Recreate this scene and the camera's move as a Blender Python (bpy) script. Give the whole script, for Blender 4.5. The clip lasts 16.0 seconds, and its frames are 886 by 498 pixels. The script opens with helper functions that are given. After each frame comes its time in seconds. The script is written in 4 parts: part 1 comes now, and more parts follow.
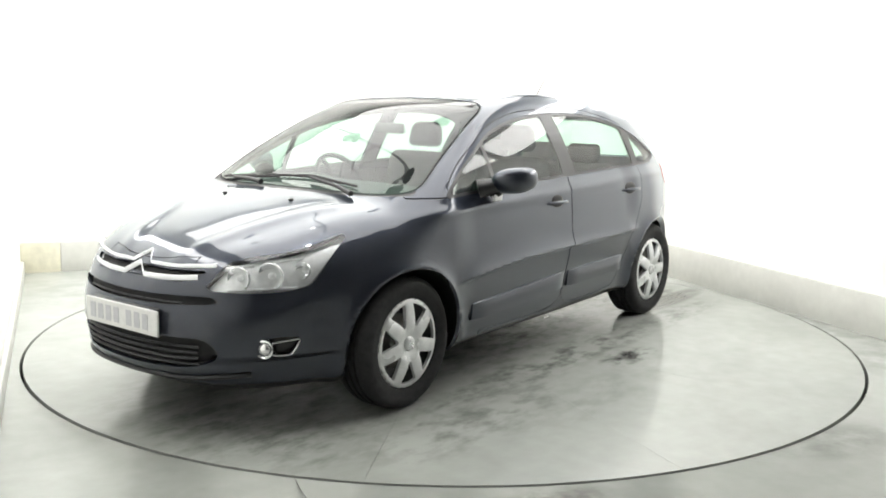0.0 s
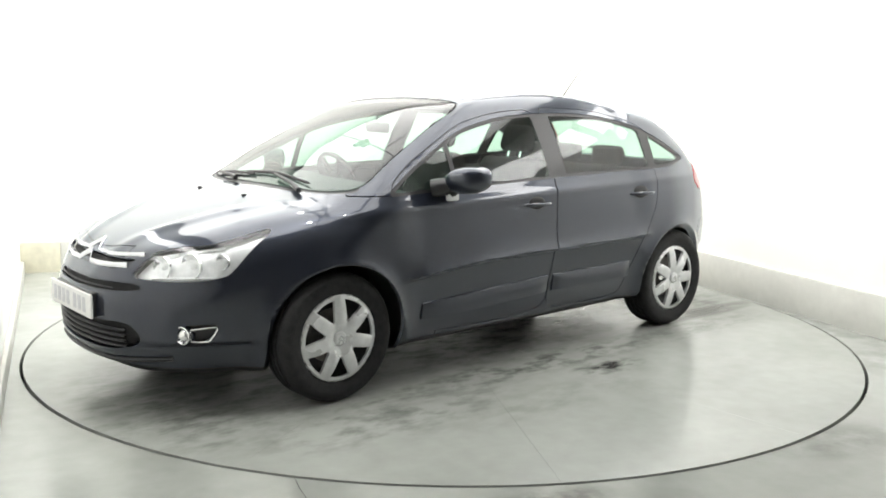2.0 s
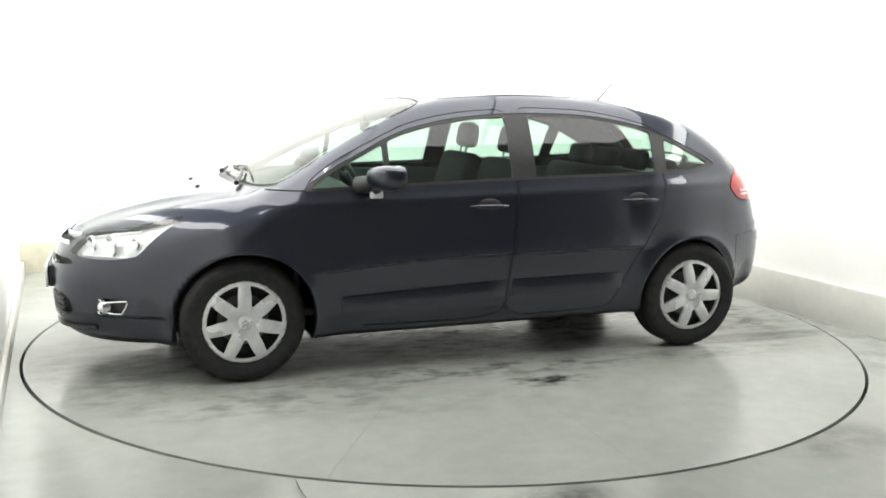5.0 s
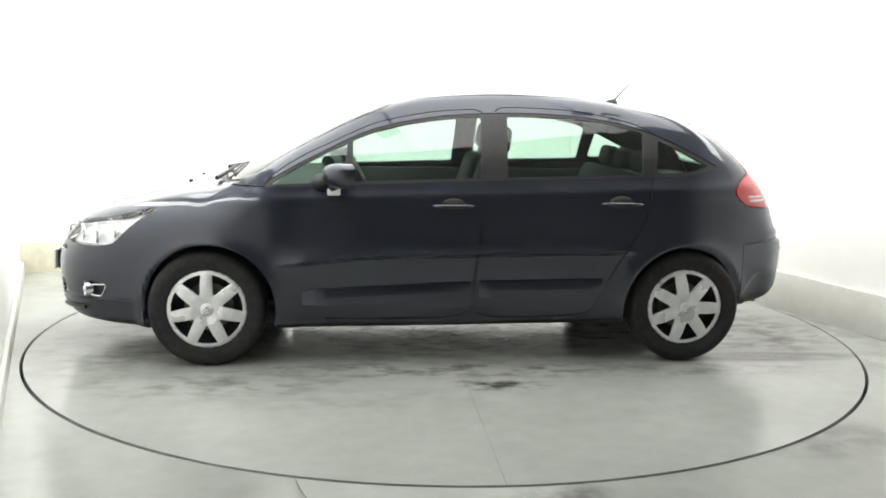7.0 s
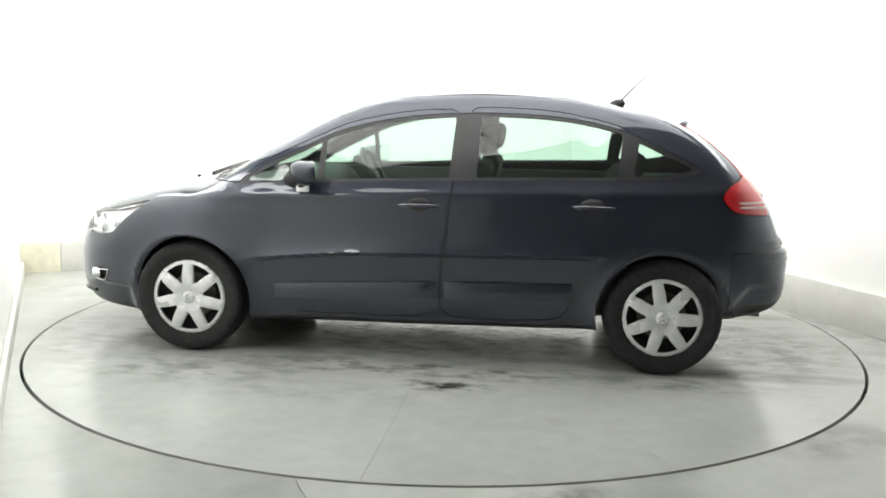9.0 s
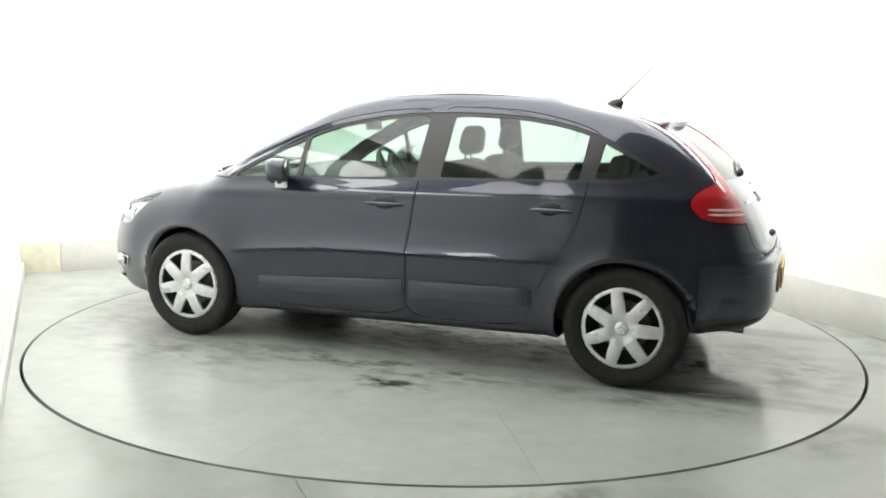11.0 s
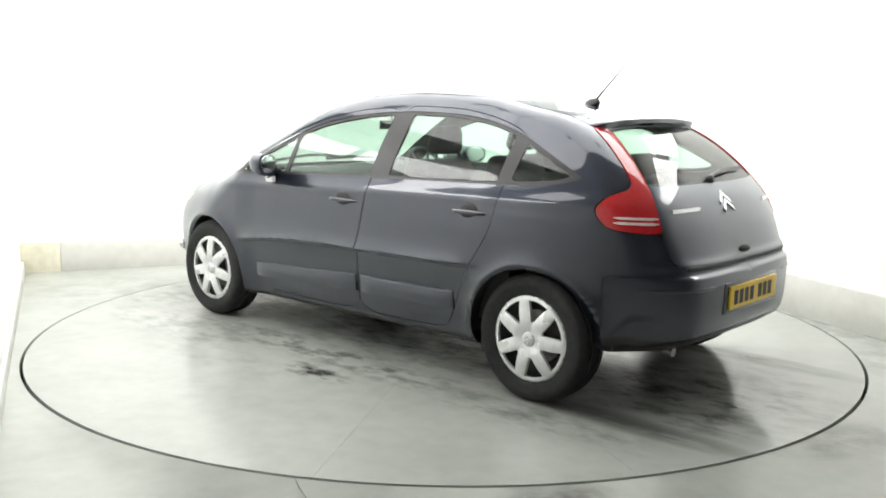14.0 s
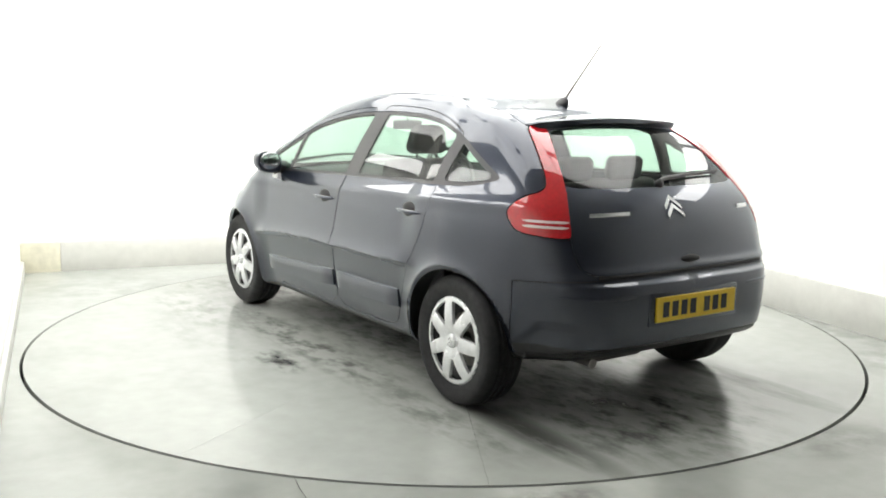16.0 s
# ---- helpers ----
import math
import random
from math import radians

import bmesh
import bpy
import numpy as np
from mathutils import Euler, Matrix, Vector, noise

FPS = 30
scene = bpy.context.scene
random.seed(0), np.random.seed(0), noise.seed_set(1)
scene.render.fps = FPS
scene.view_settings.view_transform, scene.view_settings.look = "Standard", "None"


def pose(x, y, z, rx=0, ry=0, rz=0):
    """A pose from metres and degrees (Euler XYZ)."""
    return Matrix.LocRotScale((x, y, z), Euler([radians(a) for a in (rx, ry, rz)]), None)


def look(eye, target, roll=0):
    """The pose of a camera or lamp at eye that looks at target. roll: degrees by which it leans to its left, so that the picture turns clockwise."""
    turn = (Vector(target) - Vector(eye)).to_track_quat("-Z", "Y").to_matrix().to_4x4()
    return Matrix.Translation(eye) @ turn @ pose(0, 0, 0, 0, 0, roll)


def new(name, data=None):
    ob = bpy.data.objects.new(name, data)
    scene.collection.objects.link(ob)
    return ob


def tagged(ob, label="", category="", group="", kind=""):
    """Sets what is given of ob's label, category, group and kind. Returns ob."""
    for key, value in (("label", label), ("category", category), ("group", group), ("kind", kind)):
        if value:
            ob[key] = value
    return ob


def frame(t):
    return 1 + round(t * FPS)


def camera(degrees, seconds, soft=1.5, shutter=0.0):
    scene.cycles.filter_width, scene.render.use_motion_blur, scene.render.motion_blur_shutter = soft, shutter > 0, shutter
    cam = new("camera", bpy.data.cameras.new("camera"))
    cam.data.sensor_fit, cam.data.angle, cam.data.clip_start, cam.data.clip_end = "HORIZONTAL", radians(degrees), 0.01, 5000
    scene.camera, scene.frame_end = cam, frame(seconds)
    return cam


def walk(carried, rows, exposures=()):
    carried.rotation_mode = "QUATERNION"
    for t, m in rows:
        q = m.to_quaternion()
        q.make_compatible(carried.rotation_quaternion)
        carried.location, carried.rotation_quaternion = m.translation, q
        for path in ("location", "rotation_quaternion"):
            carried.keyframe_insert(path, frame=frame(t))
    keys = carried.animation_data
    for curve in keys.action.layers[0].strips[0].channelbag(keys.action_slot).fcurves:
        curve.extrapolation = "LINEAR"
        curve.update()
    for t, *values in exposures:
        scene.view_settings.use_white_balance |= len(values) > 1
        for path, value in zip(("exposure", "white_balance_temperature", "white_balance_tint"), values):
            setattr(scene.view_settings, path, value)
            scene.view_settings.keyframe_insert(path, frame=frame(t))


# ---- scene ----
cam = camera(51.01, 16.0, soft=1.8)
EYE, PITCH, YAW, ROLL = (0.0, -5.738, 1.4235), -9.064, 0.16, 0.957
VIEW = pose(*EYE, 0, 0, YAW) @ pose(0, 0, 0, 90 + PITCH, 0, 0) @ pose(0, 0, 0, 0, 0, ROLL)
walk(cam, [(0.0, VIEW), (16.0, VIEW)], exposures=[(0.0, 0.0), (16.0, 0.0)])

# the turntable's heading, degrees by the second
HEADING = [(0, -126.98), (.5, -129.11), (1, -132.2), (1.5, -135.65), (2, -139.2), (2.5, -142.75), (3, -146.3), (3.5, -149.68), (4, -153.2),
           (6.5, -170.8), (7, -174.2), (7.5, -177.55), (8, -180.8), (8.5, -184.0), (9, -187.3), (11.5, -204.36), (12, -207.85), (12.5, -211.4),
           (13, -214.85), (13.5, -218.2), (14, -221.65), (14.5, -225.05), (15, -228.6), (15.5, -232.15), (16, -235.8)]
TURN = 22.77                      # the room stands at this angle to the lens
ROOM = pose(0, 0, 0, 0, 0, TURN)
U0, U1, V0, V1, CEIL = -2.53, 2.51, -7.2, 2.80, 3.05   # the room's walls and ceiling in its own axes
RADIUS = 2.443

world = bpy.data.worlds.new("world")
world.use_nodes = True
world.node_tree.nodes["Background"].inputs[0].default_value = (.6, .65, .7, 1)
world.node_tree.nodes["Background"].inputs[1].default_value = .05
scene.world = world
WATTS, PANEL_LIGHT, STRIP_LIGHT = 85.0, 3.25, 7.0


# ---- materials ----
def material(name, color, rough=.5, metal=0.0, noise_scale=0, noise_amount=0.0, bump=0.0, bump_scale=200, coat=0.0, emit=0.0, rough_vary=0.0, spec=.5, random_vary=0.0):
    """A node material with grain at two sizes, uneven gloss and fine relief."""
    m = bpy.data.materials.new(name)
    m.use_nodes = True
    t = m.node_tree
    n, l = t.nodes, t.links
    b = n["Principled BSDF"]
    b.inputs["Base Color"].default_value = (*color, 1)
    b.inputs["Roughness"].default_value = rough
    b.inputs["Metallic"].default_value = metal
    b.inputs["Coat Weight"].default_value = coat
    b.inputs["Coat Roughness"].default_value = .03
    b.inputs["Specular IOR Level"].default_value = spec
    if emit:
        b.inputs["Emission Color"].default_value = (1, .99, .965, 1)
        b.inputs["Emission Strength"].default_value = emit
    co = n.new("ShaderNodeTexCoord")
    if noise_amount:
        last = None
        for s, a in ((noise_scale, noise_amount), (noise_scale * 7.3, noise_amount * .6)):
            tex = n.new("ShaderNodeTexNoise")
            tex.inputs["Scale"].default_value, tex.inputs["Detail"].default_value = s, 5
            l.new(co.outputs["Object"], tex.inputs["Vector"])
            mix = n.new("ShaderNodeMix")
            mix.data_type, mix.blend_type = "RGBA", "MULTIPLY"
            ramp = n.new("ShaderNodeMapRange")
            ramp.inputs["From Min"].default_value, ramp.inputs["From Max"].default_value = .3, .7
            ramp.inputs["To Min"].default_value, ramp.inputs["To Max"].default_value = 1 - a, 1 + a
            l.new(tex.outputs["Fac"], ramp.inputs["Value"])
            mix.inputs["Factor"].default_value = 1
            if last is None:
                mix.inputs["A"].default_value = (*color, 1)
            else:
                l.new(last, mix.inputs["A"])
            l.new(ramp.outputs[0], mix.inputs["B"])
            last = mix.outputs["Result"]
        l.new(last, b.inputs["Base Color"])
    if rough_vary:
        tex = n.new("ShaderNodeTexNoise")
        tex.inputs["Scale"].default_value, tex.inputs["Detail"].default_value = 3.5, 6
        l.new(co.outputs["Object"], tex.inputs["Vector"])
        ramp = n.new("ShaderNodeMapRange")
        ramp.inputs["From Min"].default_value, ramp.inputs["From Max"].default_value = .3, .7
        ramp.inputs["To Min"].default_value, ramp.inputs["To Max"].default_value = max(rough - rough_vary, .01), rough + rough_vary
        l.new(tex.outputs["Fac"], ramp.inputs["Value"])
        l.new(ramp.outputs[0], b.inputs["Roughness"])
    if bump:
        tex = n.new("ShaderNodeTexNoise")
        tex.inputs["Scale"].default_value, tex.inputs["Detail"].default_value = bump_scale, 3
        l.new(co.outputs["Object"], tex.inputs["Vector"])
        bn = n.new("ShaderNodeBump")
        bn.inputs["Strength"].default_value, bn.inputs["Distance"].default_value = bump, .002
        l.new(tex.outputs["Fac"], bn.inputs["Height"])
        l.new(bn.outputs[0], b.inputs["Normal"])
    return m


def glass(name, tint, floor=.045):
    """A thin tinted pane: what lies behind shows through, with Fresnel gloss."""
    m = bpy.data.materials.new(name)
    m.use_nodes = True
    t = m.node_tree
    n, l = t.nodes, t.links
    n.remove(n["Principled BSDF"])
    clear = n.new("ShaderNodeBsdfTransparent")
    clear.inputs[0].default_value = (*tint, 1)
    gloss = n.new("ShaderNodeBsdfGlossy")
    gloss.inputs["Roughness"].default_value = .02
    lw = n.new("ShaderNodeLayerWeight")
    lw.inputs[0].default_value = .5
    p5 = n.new("ShaderNodeMath")
    p5.operation = "POWER"
    p5.inputs[1].default_value = 5
    l.new(lw.outputs["Facing"], p5.inputs[0])
    fr = n.new("ShaderNodeMapRange")
    fr.inputs["To Min"].default_value = floor
    l.new(p5.outputs[0], fr.inputs["Value"])
    mix = n.new("ShaderNodeMixShader")
    l.new(fr.outputs[0], mix.inputs[0])
    l.new(clear.outputs[0], mix.inputs[1])
    l.new(gloss.outputs[0], mix.inputs[2])
    l.new(mix.outputs[0], n["Material Output"].inputs[0])
    return m


def deck_material(name, stained):
    """Pale grey painted concrete, worn glossy; the turntable also has wet tyre tracks, dark blots and the car's shade
    painted in.
    """
    m = material(name, (.345, .358, .335), .21, 0, 1.3, .075, .06, 60, rough_vary=.06)
    t = m.node_tree
    n, l = t.nodes, t.links
    b = n["Principled BSDF"]
    src = b.inputs["Base Color"].links[0].from_socket
    co = n.new("ShaderNodeTexCoord")
    sep = n.new("ShaderNodeSeparateXYZ")
    l.new(co.outputs["Object"], sep.inputs[0])

    def num(op, a, c=None, clamp=False):
        k = n.new("ShaderNodeMath")
        k.operation, k.use_clamp = op, clamp
        for i, v in enumerate((a, c)):
            if v is None:
                continue
            if isinstance(v, (int, float)):
                k.inputs[i].default_value = v
            else:
                l.new(v, k.inputs[i])
        return k.outputs[0]

    def cloud(scale, lo, hi, stretch=(1, 1, 1), shift=0.0):
        mp = n.new("ShaderNodeMapping")
        mp.inputs["Scale"].default_value, mp.inputs["Location"].default_value = stretch, (shift, shift * .7, 0)
        l.new(co.outputs["Object"], mp.inputs[0])
        tex = n.new("ShaderNodeTexNoise")
        tex.inputs["Scale"].default_value, tex.inputs["Detail"].default_value, tex.inputs["Roughness"].default_value = scale, 7, .62
        l.new(mp.outputs[0], tex.inputs["Vector"])
        r = n.new("ShaderNodeMapRange")
        r.inputs["From Min"].default_value, r.inputs["From Max"].default_value = lo, hi
        l.new(tex.outputs["Fac"], r.inputs["Value"])
        return r.outputs[0]

    def spot(x, y, rx, ry):
        dx = num("DIVIDE", num("SUBTRACT", sep.outputs[0], x), rx)
        dy = num("DIVIDE", num("SUBTRACT", sep.outputs[1], y), ry)
        d = num("ADD", num("MULTIPLY", dx, dx), num("MULTIPLY", dy, dy))
        return num("SUBTRACT", 1.0, d, True)
    stains_and_shade = [num("MULTIPLY", cloud(2.2, .55, .75), .14)]
    wet = []
    if stained:
        # the last two spots also paint the car's shade and its dark reflection
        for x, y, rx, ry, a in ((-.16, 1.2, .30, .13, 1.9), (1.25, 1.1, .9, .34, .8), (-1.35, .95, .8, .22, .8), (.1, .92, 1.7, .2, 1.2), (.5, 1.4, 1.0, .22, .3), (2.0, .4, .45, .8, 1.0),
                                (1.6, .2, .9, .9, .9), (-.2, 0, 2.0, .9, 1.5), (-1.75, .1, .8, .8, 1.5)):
            stains_and_shade.append(num("MULTIPLY", num("MULTIPLY", spot(x, y, rx, ry), cloud(4.6, .44, .64, (1, 1.9, 1), x)), a))
        track = num("MULTIPLY", spot(-1.72, .73, .72, .13), cloud(5, .2, .5, (.5, 2, 1), 4.0))
        track2 = num("MULTIPLY", spot(-1.72, -.73, .72, .13), cloud(5, .25, .6, (.5, 2, 1), 8.0))
        stains_and_shade += [num("MULTIPLY", track, 1.3), num("MULTIPLY", track2, 1.3)]
        wet = [num("MULTIPLY", spot(-1.75, .4, 1.0, .75), cloud(1.6, .30, .62, (1, 1, 1), 2.0)), num("MULTIPLY", spot(.3, .1, 2.2, .95), cloud(1.9, .36, .66, (1, 1, 1), 9.0))]
    else:
        # a damp patch by the right-hand wall, and scuffs near the door end
        for x, y, rx, ry, a in ((.85, -2.40, .42, .22, .8), (2.1, -1.45, .55, .45, .5), (2.35, -.3, .25, 1.6, .6), (-.62, -2.5, .3, .13, 1.2), (-1.9, 1.9, 1.0, .8, .3)):
            stains_and_shade.append(num("MULTIPLY", num("MULTIPLY", spot(x, y, rx, ry), cloud(4, .38, .6, (1, 1, 1), x)), a))
    total = stains_and_shade[0]
    for s in stains_and_shade[1:]:
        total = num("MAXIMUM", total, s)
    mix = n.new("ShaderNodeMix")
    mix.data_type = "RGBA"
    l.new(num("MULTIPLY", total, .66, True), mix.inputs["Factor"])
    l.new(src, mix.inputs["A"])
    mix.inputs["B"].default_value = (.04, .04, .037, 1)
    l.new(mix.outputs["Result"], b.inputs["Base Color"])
    if wet:
        rsrc = b.inputs["Roughness"].links[0].from_socket
        w = num("MAXIMUM", wet[0], wet[1])
        l.new(num("MAXIMUM", num("SUBTRACT", rsrc, num("MULTIPLY", w, .13)), .04), b.inputs["Roughness"])
    return m


def paint_material():
    """Dark blue-grey metallic car paint: fine flake under a clear coat, with dried drops and dust."""
    m = material("car_paint", (.028, .0312, .044), .30, .65, 900, .25, 0, coat=1.0, spec=.2)
    m.node_tree.nodes["Principled BSDF"].inputs["Coat IOR"].default_value = 1.6
    m.node_tree.nodes["Principled BSDF"].inputs["Coat Tint"].default_value = (.88, .94, 1, 1)
    n, l = m.node_tree.nodes, m.node_tree.links
    co = n.new("ShaderNodeTexCoord")
    tex = n.new("ShaderNodeTexNoise")
    tex.inputs["Scale"].default_value, tex.inputs["Detail"].default_value = 14, 6
    l.new(co.outputs["Object"], tex.inputs["Vector"])
    r = n.new("ShaderNodeMapRange")
    r.inputs["From Min"].default_value, r.inputs["From Max"].default_value = .35, .75
    r.inputs["To Min"].default_value, r.inputs["To Max"].default_value = .015, .06
    l.new(tex.outputs["Fac"], r.inputs["Value"])
    l.new(r.outputs[0], n["Principled BSDF"].inputs["Coat Roughness"])
    return m


PAINT = paint_material()
GLASS = glass("tinted_glass", (.63, .77, .695), .07)
CLEAR = glass("clear_lens", (.97, .98, .985), .09)
BLACK = material("black_plastic", (.014, .014, .0155), .36, 0, 60, .2, .15, 400)
SEAM = material("seam_black", (.010, .010, .011), .7, 0, 40, .2)
TYRE = material("tyre_rubber", (.020, .020, .021), .7, 0, 30, .3, .3, 250, rough_vary=.1, spec=.3)
CHROME = material("chrome", (.80, .81, .83), .10, 1.0, 30, .04, rough_vary=.05)
SILVER = material("silver_cover", (.72, .73, .735), .30, .35, 25, .08, .05, 500, rough_vary=.06)
REFLECTOR = material("lamp_reflector", (.95, .955, .96), .16, .85, 45, .06, rough_vary=.06)
HOUSING = material("lamp_housing", (.94, .945, .95), .3, .45, 30, .1)
RED = material("red_lens", (.46, .008, .014), .12, 0, 60, .12, coat=1.0)
PALE = material("pale_lens", (.85, .72, .72), .15, 0, 60, .06, coat=1.0)
WHITE_PLATE = material("white_plate", (.82, .82, .80), .35, 0, 40, .04)
YELLOW_PLATE = material("yellow_plate", (.80, .54, .03), .35, 0, 40, .05)
INK = material("plate_ink", (.012, .012, .012), .5, 0, 40, .2)
# front plate bars: the wash of glare is put into their pale colour
GLARE_INK = material("glare_ink", (.62, .62, .64), .5, 0, 40, .05)
FABRIC = material("seat_fabric", (.018, .018, .020), .9, 0, 6, .25)
TRIM = material("cabin_trim", (.035, .036, .038), .7, 0, 60, .2, .3, 500)
DISC = material("brake_steel", (.20, .19, .18), .4, .8, 30, .2)
WALL = material("white_wall", (.86, .865, .84), .6, 0, .7, .025, .08, 60)
SKIRT = material("cream_skirting", (.60, .60, .56), .55, 0, 2.0, .06, .1, 60, rough_vary=.1)
YELLOWED = material("yellowed_skirting", (.68, .655, .52), .55, 0, 3.0, .12, .1, 60)
HEADLINER = material("headliner", (.50, .50, .48), .9, 0, 80, .1, .3, 600)
CEILING = material("ceiling_paint", (.45, .45, .44), .7, 0, .8, .04, .08, 60)
# greyer wall colour that stands for weak light on the unseen wall ends
DIM_WALL = material("dim_end_wall", (.45, .45, .44), .7, 0, 1.2, .08, .1, 60)
END_GREY = material("unseen_end_grey", (.27, .275, .285), .5, .1, 3, .15, .1, 80)
FITTING = material("lamp_frame", (.8, .8, .8), .4, 0, 10, .04)
DIFFUSER = material("lit_diffuser", (.9, .9, .9), .5, 0, 0, 0, emit=PANEL_LIGHT)
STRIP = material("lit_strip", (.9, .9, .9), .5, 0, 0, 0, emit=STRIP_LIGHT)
FLOOR = deck_material("painted_floor", False)
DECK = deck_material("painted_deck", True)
PIT = material("dark_gap", (.01, .01, .01), .8, 0, 20, .2)


# ---- mesh helpers ----
def part(name, bm, mat, parent=None, label="", smooth=True, at=None):
    """Links a bmesh, or (vertices, faces), as one mesh object under its parent."""
    me = bpy.data.meshes.new(name)
    if isinstance(bm, tuple):
        me.from_pydata([tuple(v) for v in bm[0]], [], bm[1])
    else:
        bm.to_mesh(me)
        bm.free()
    me.materials.append(mat)
    if smooth:
        me.shade_smooth()
        me.set_sharp_from_angle(angle=radians(42))
    ob = new(name, me)
    if parent is not None:
        ob.parent = parent
    if at is not None:
        ob.matrix_basis = at
    if label:
        ob["label"] = label
    return ob


def block(x0, x1, y0, y1, z0, z1, bevel=0.0, seg=2, bm=None):
    bm = bm or bmesh.new()
    r = bmesh.ops.create_cube(bm, size=1, matrix=Matrix.LocRotScale(((x0 + x1) / 2, (y0 + y1) / 2, (z0 + z1) / 2), None, (abs(x1 - x0), abs(y1 - y0), abs(z1 - z0))))
    if bevel:
        edges = list({e for v in r["verts"] for e in v.link_edges})
        bmesh.ops.bevel(bm, geom=edges, offset=bevel, segments=seg, profile=.5, affect="EDGES")
    return bm


def lathe(profile, steps=64, axis="y", closed=False):
    """Turns (radius, height) pairs round an axis."""
    verts, faces = [], []
    k = len(profile)
    for i in range(steps):
        a = 2 * math.pi * i / steps
        for r, h in profile:
            c, s = r * math.cos(a), r * math.sin(a)
            verts.append((c, h, s) if axis == "y" else (c, s, h))
    for i in range(steps):
        j = (i + 1) % steps
        for q in range(k - 1 + closed):
            p = (q + 1) % k
            faces.append((i * k + q, j * k + q, j * k + p, i * k + p))
    return verts, faces


def tube(path, radius, steps=8, squash=1.0, closed=False):
    """A bar of round or flattened section along a path."""
    pts = [Vector(p) for p in path]
    verts, faces = [], []
    n = len(pts)
    for i, p in enumerate(pts):
        a = pts[(i - 1) % n] if closed or i else p
        b = pts[(i + 1) % n] if closed or i < n - 1 else p
        d = (b - a).normalized()
        ref = Vector((0, 0, 1)) if abs(d.z) < .9 else Vector((1, 0, 0))
        s = d.cross(ref).normalized()
        u = s.cross(d)
        r = radius[i] if isinstance(radius, (list, tuple)) else radius
        for k in range(steps):
            q = 2 * math.pi * k / steps
            verts.append(p + s * (r * math.cos(q) * squash) + u * (r * math.sin(q)))
    m = n if closed else n - 1
    for i in range(m):
        j = (i + 1) % n
        for k in range(steps):
            w = (k + 1) % steps
            faces.append((i * steps + k, i * steps + w, j * steps + w, j * steps + k))
    if not closed:
        faces.append(tuple(range(steps))[::-1])
        faces.append(tuple((n - 1) * steps + k for k in range(steps)))
    return verts, faces


def thing(name, label, category, group="", kind=""):
    return tagged(new(name), label, category, group, kind)


# ---- the room ----
def wall(name, u0, u1, v0, v1, z1, mat, label):
    ob = part(name, block(u0, u1, v0, v1, -.3, z1), mat, None, smooth=False, at=ROOM)
    return tagged(ob, label, "wall", kind="structure")


VS = -4.4                         # beyond here the unseen side walls are greyed as if dimly lit
wall("wall_back", U0 - .2, U1 + .2, V1, V1 + .2, CEIL, WALL, "plain white painted wall behind the turntable")
wall("wall_left", U0 - .2, U0, VS, V1 - .002, CEIL, WALL, "plain white painted side wall, evenly lit")
wall("wall_right", U1, U1 + .2, VS, V1 - .002, CEIL, WALL, "plain white painted side wall, evenly lit")
wall("wall_left_end", U0 - .2, U0, V0, VS - .002, CEIL, DIM_WALL, "unseen end of the side wall, greyed to stand for dim light")
wall("wall_right_end", U1, U1 + .2, V0, VS - .002, CEIL, DIM_WALL, "unseen end of the side wall, greyed to stand for dim light")
# unseen end wall, added to darken what the car's sides reflect
wall("wall_front", U0 - .2, U1 + .2, V0 - .2, V0 - .002, CEIL, END_GREY, "unseen grey end wall added to dim the car's reflections")
tagged(part("ceiling", block(U0 - .2, U1 + .2, V0 - .2, V1 + .2, CEIL + .002, CEIL + .2), CEILING, None, smooth=False, at=ROOM),
       "plain pale grey painted ceiling", "ceiling", kind="structure")


def skirting(name, u0, u1, v0, v1, h, mat=None):
    ob = part(name, block(u0, u1, v0, v1, -.01, h, .008), mat or SKIRT, None, at=ROOM)
    return tagged(ob, "cream painted boxed skirting along the wall foot", "skirting", kind="structure")


skirting("baseboard_back", U0 + .302, U1 - .042, V1 - .04, V1 - .001, .243)
skirting("baseboard_corner", U0 + .002, U0 + .30, V1 - .04, V1 - .001, .243, YELLOWED)
skirting("baseboard_right", U1 - .04, U1 - .001, V0, V1 - .042, .272)
skirting("baseboard_left", U0 + .001, U0 + .03, V0, V1 - .042, .10)


def ring_floor():
    """The floor sheet, with a round hole for the turntable."""
    steps, verts, faces = 256, [], []
    inner = RADIUS + .013
    for i in range(steps):
        a = 2 * math.pi * i / steps
        c, s = math.cos(a), math.sin(a)
        k = min((U1 if c > 0 else -U0) / abs(c) if abs(c) > 1e-6 else 1e9, (V1 if s > 0 else -V0) / abs(s) if abs(s) > 1e-6 else 1e9) + .05
        verts += [(inner * c, inner * s, -.12), (inner * c, inner * s, -.003), ((inner + .004) * c, (inner + .004) * s, 0), (max(k, inner + .02) * c, max(k, inner + .02) * s, 0)]
    for i in range(steps):
        j = (i + 1) % steps
        for q in range(3):
            faces.append((i * 4 + q, i * 4 + q + 1, j * 4 + q + 1, j * 4 + q))
    return verts, faces


tagged(part("floor", ring_floor(), FLOOR, None, at=ROOM), "pale grey painted concrete floor, scuffed and damp in places", "floor", kind="structure")
crack = tube([(-1.443 + .004 * math.sin(5 * k), -1.99 - .1 * k, .0012) for k in range(12)], [.0008, .0012, .0007] * 4, 6, 1.0)
tagged(part("floor_joint", crack, PIT, None, at=ROOM), "fine dark crack in the painted concrete floor", "crack", kind="structure")
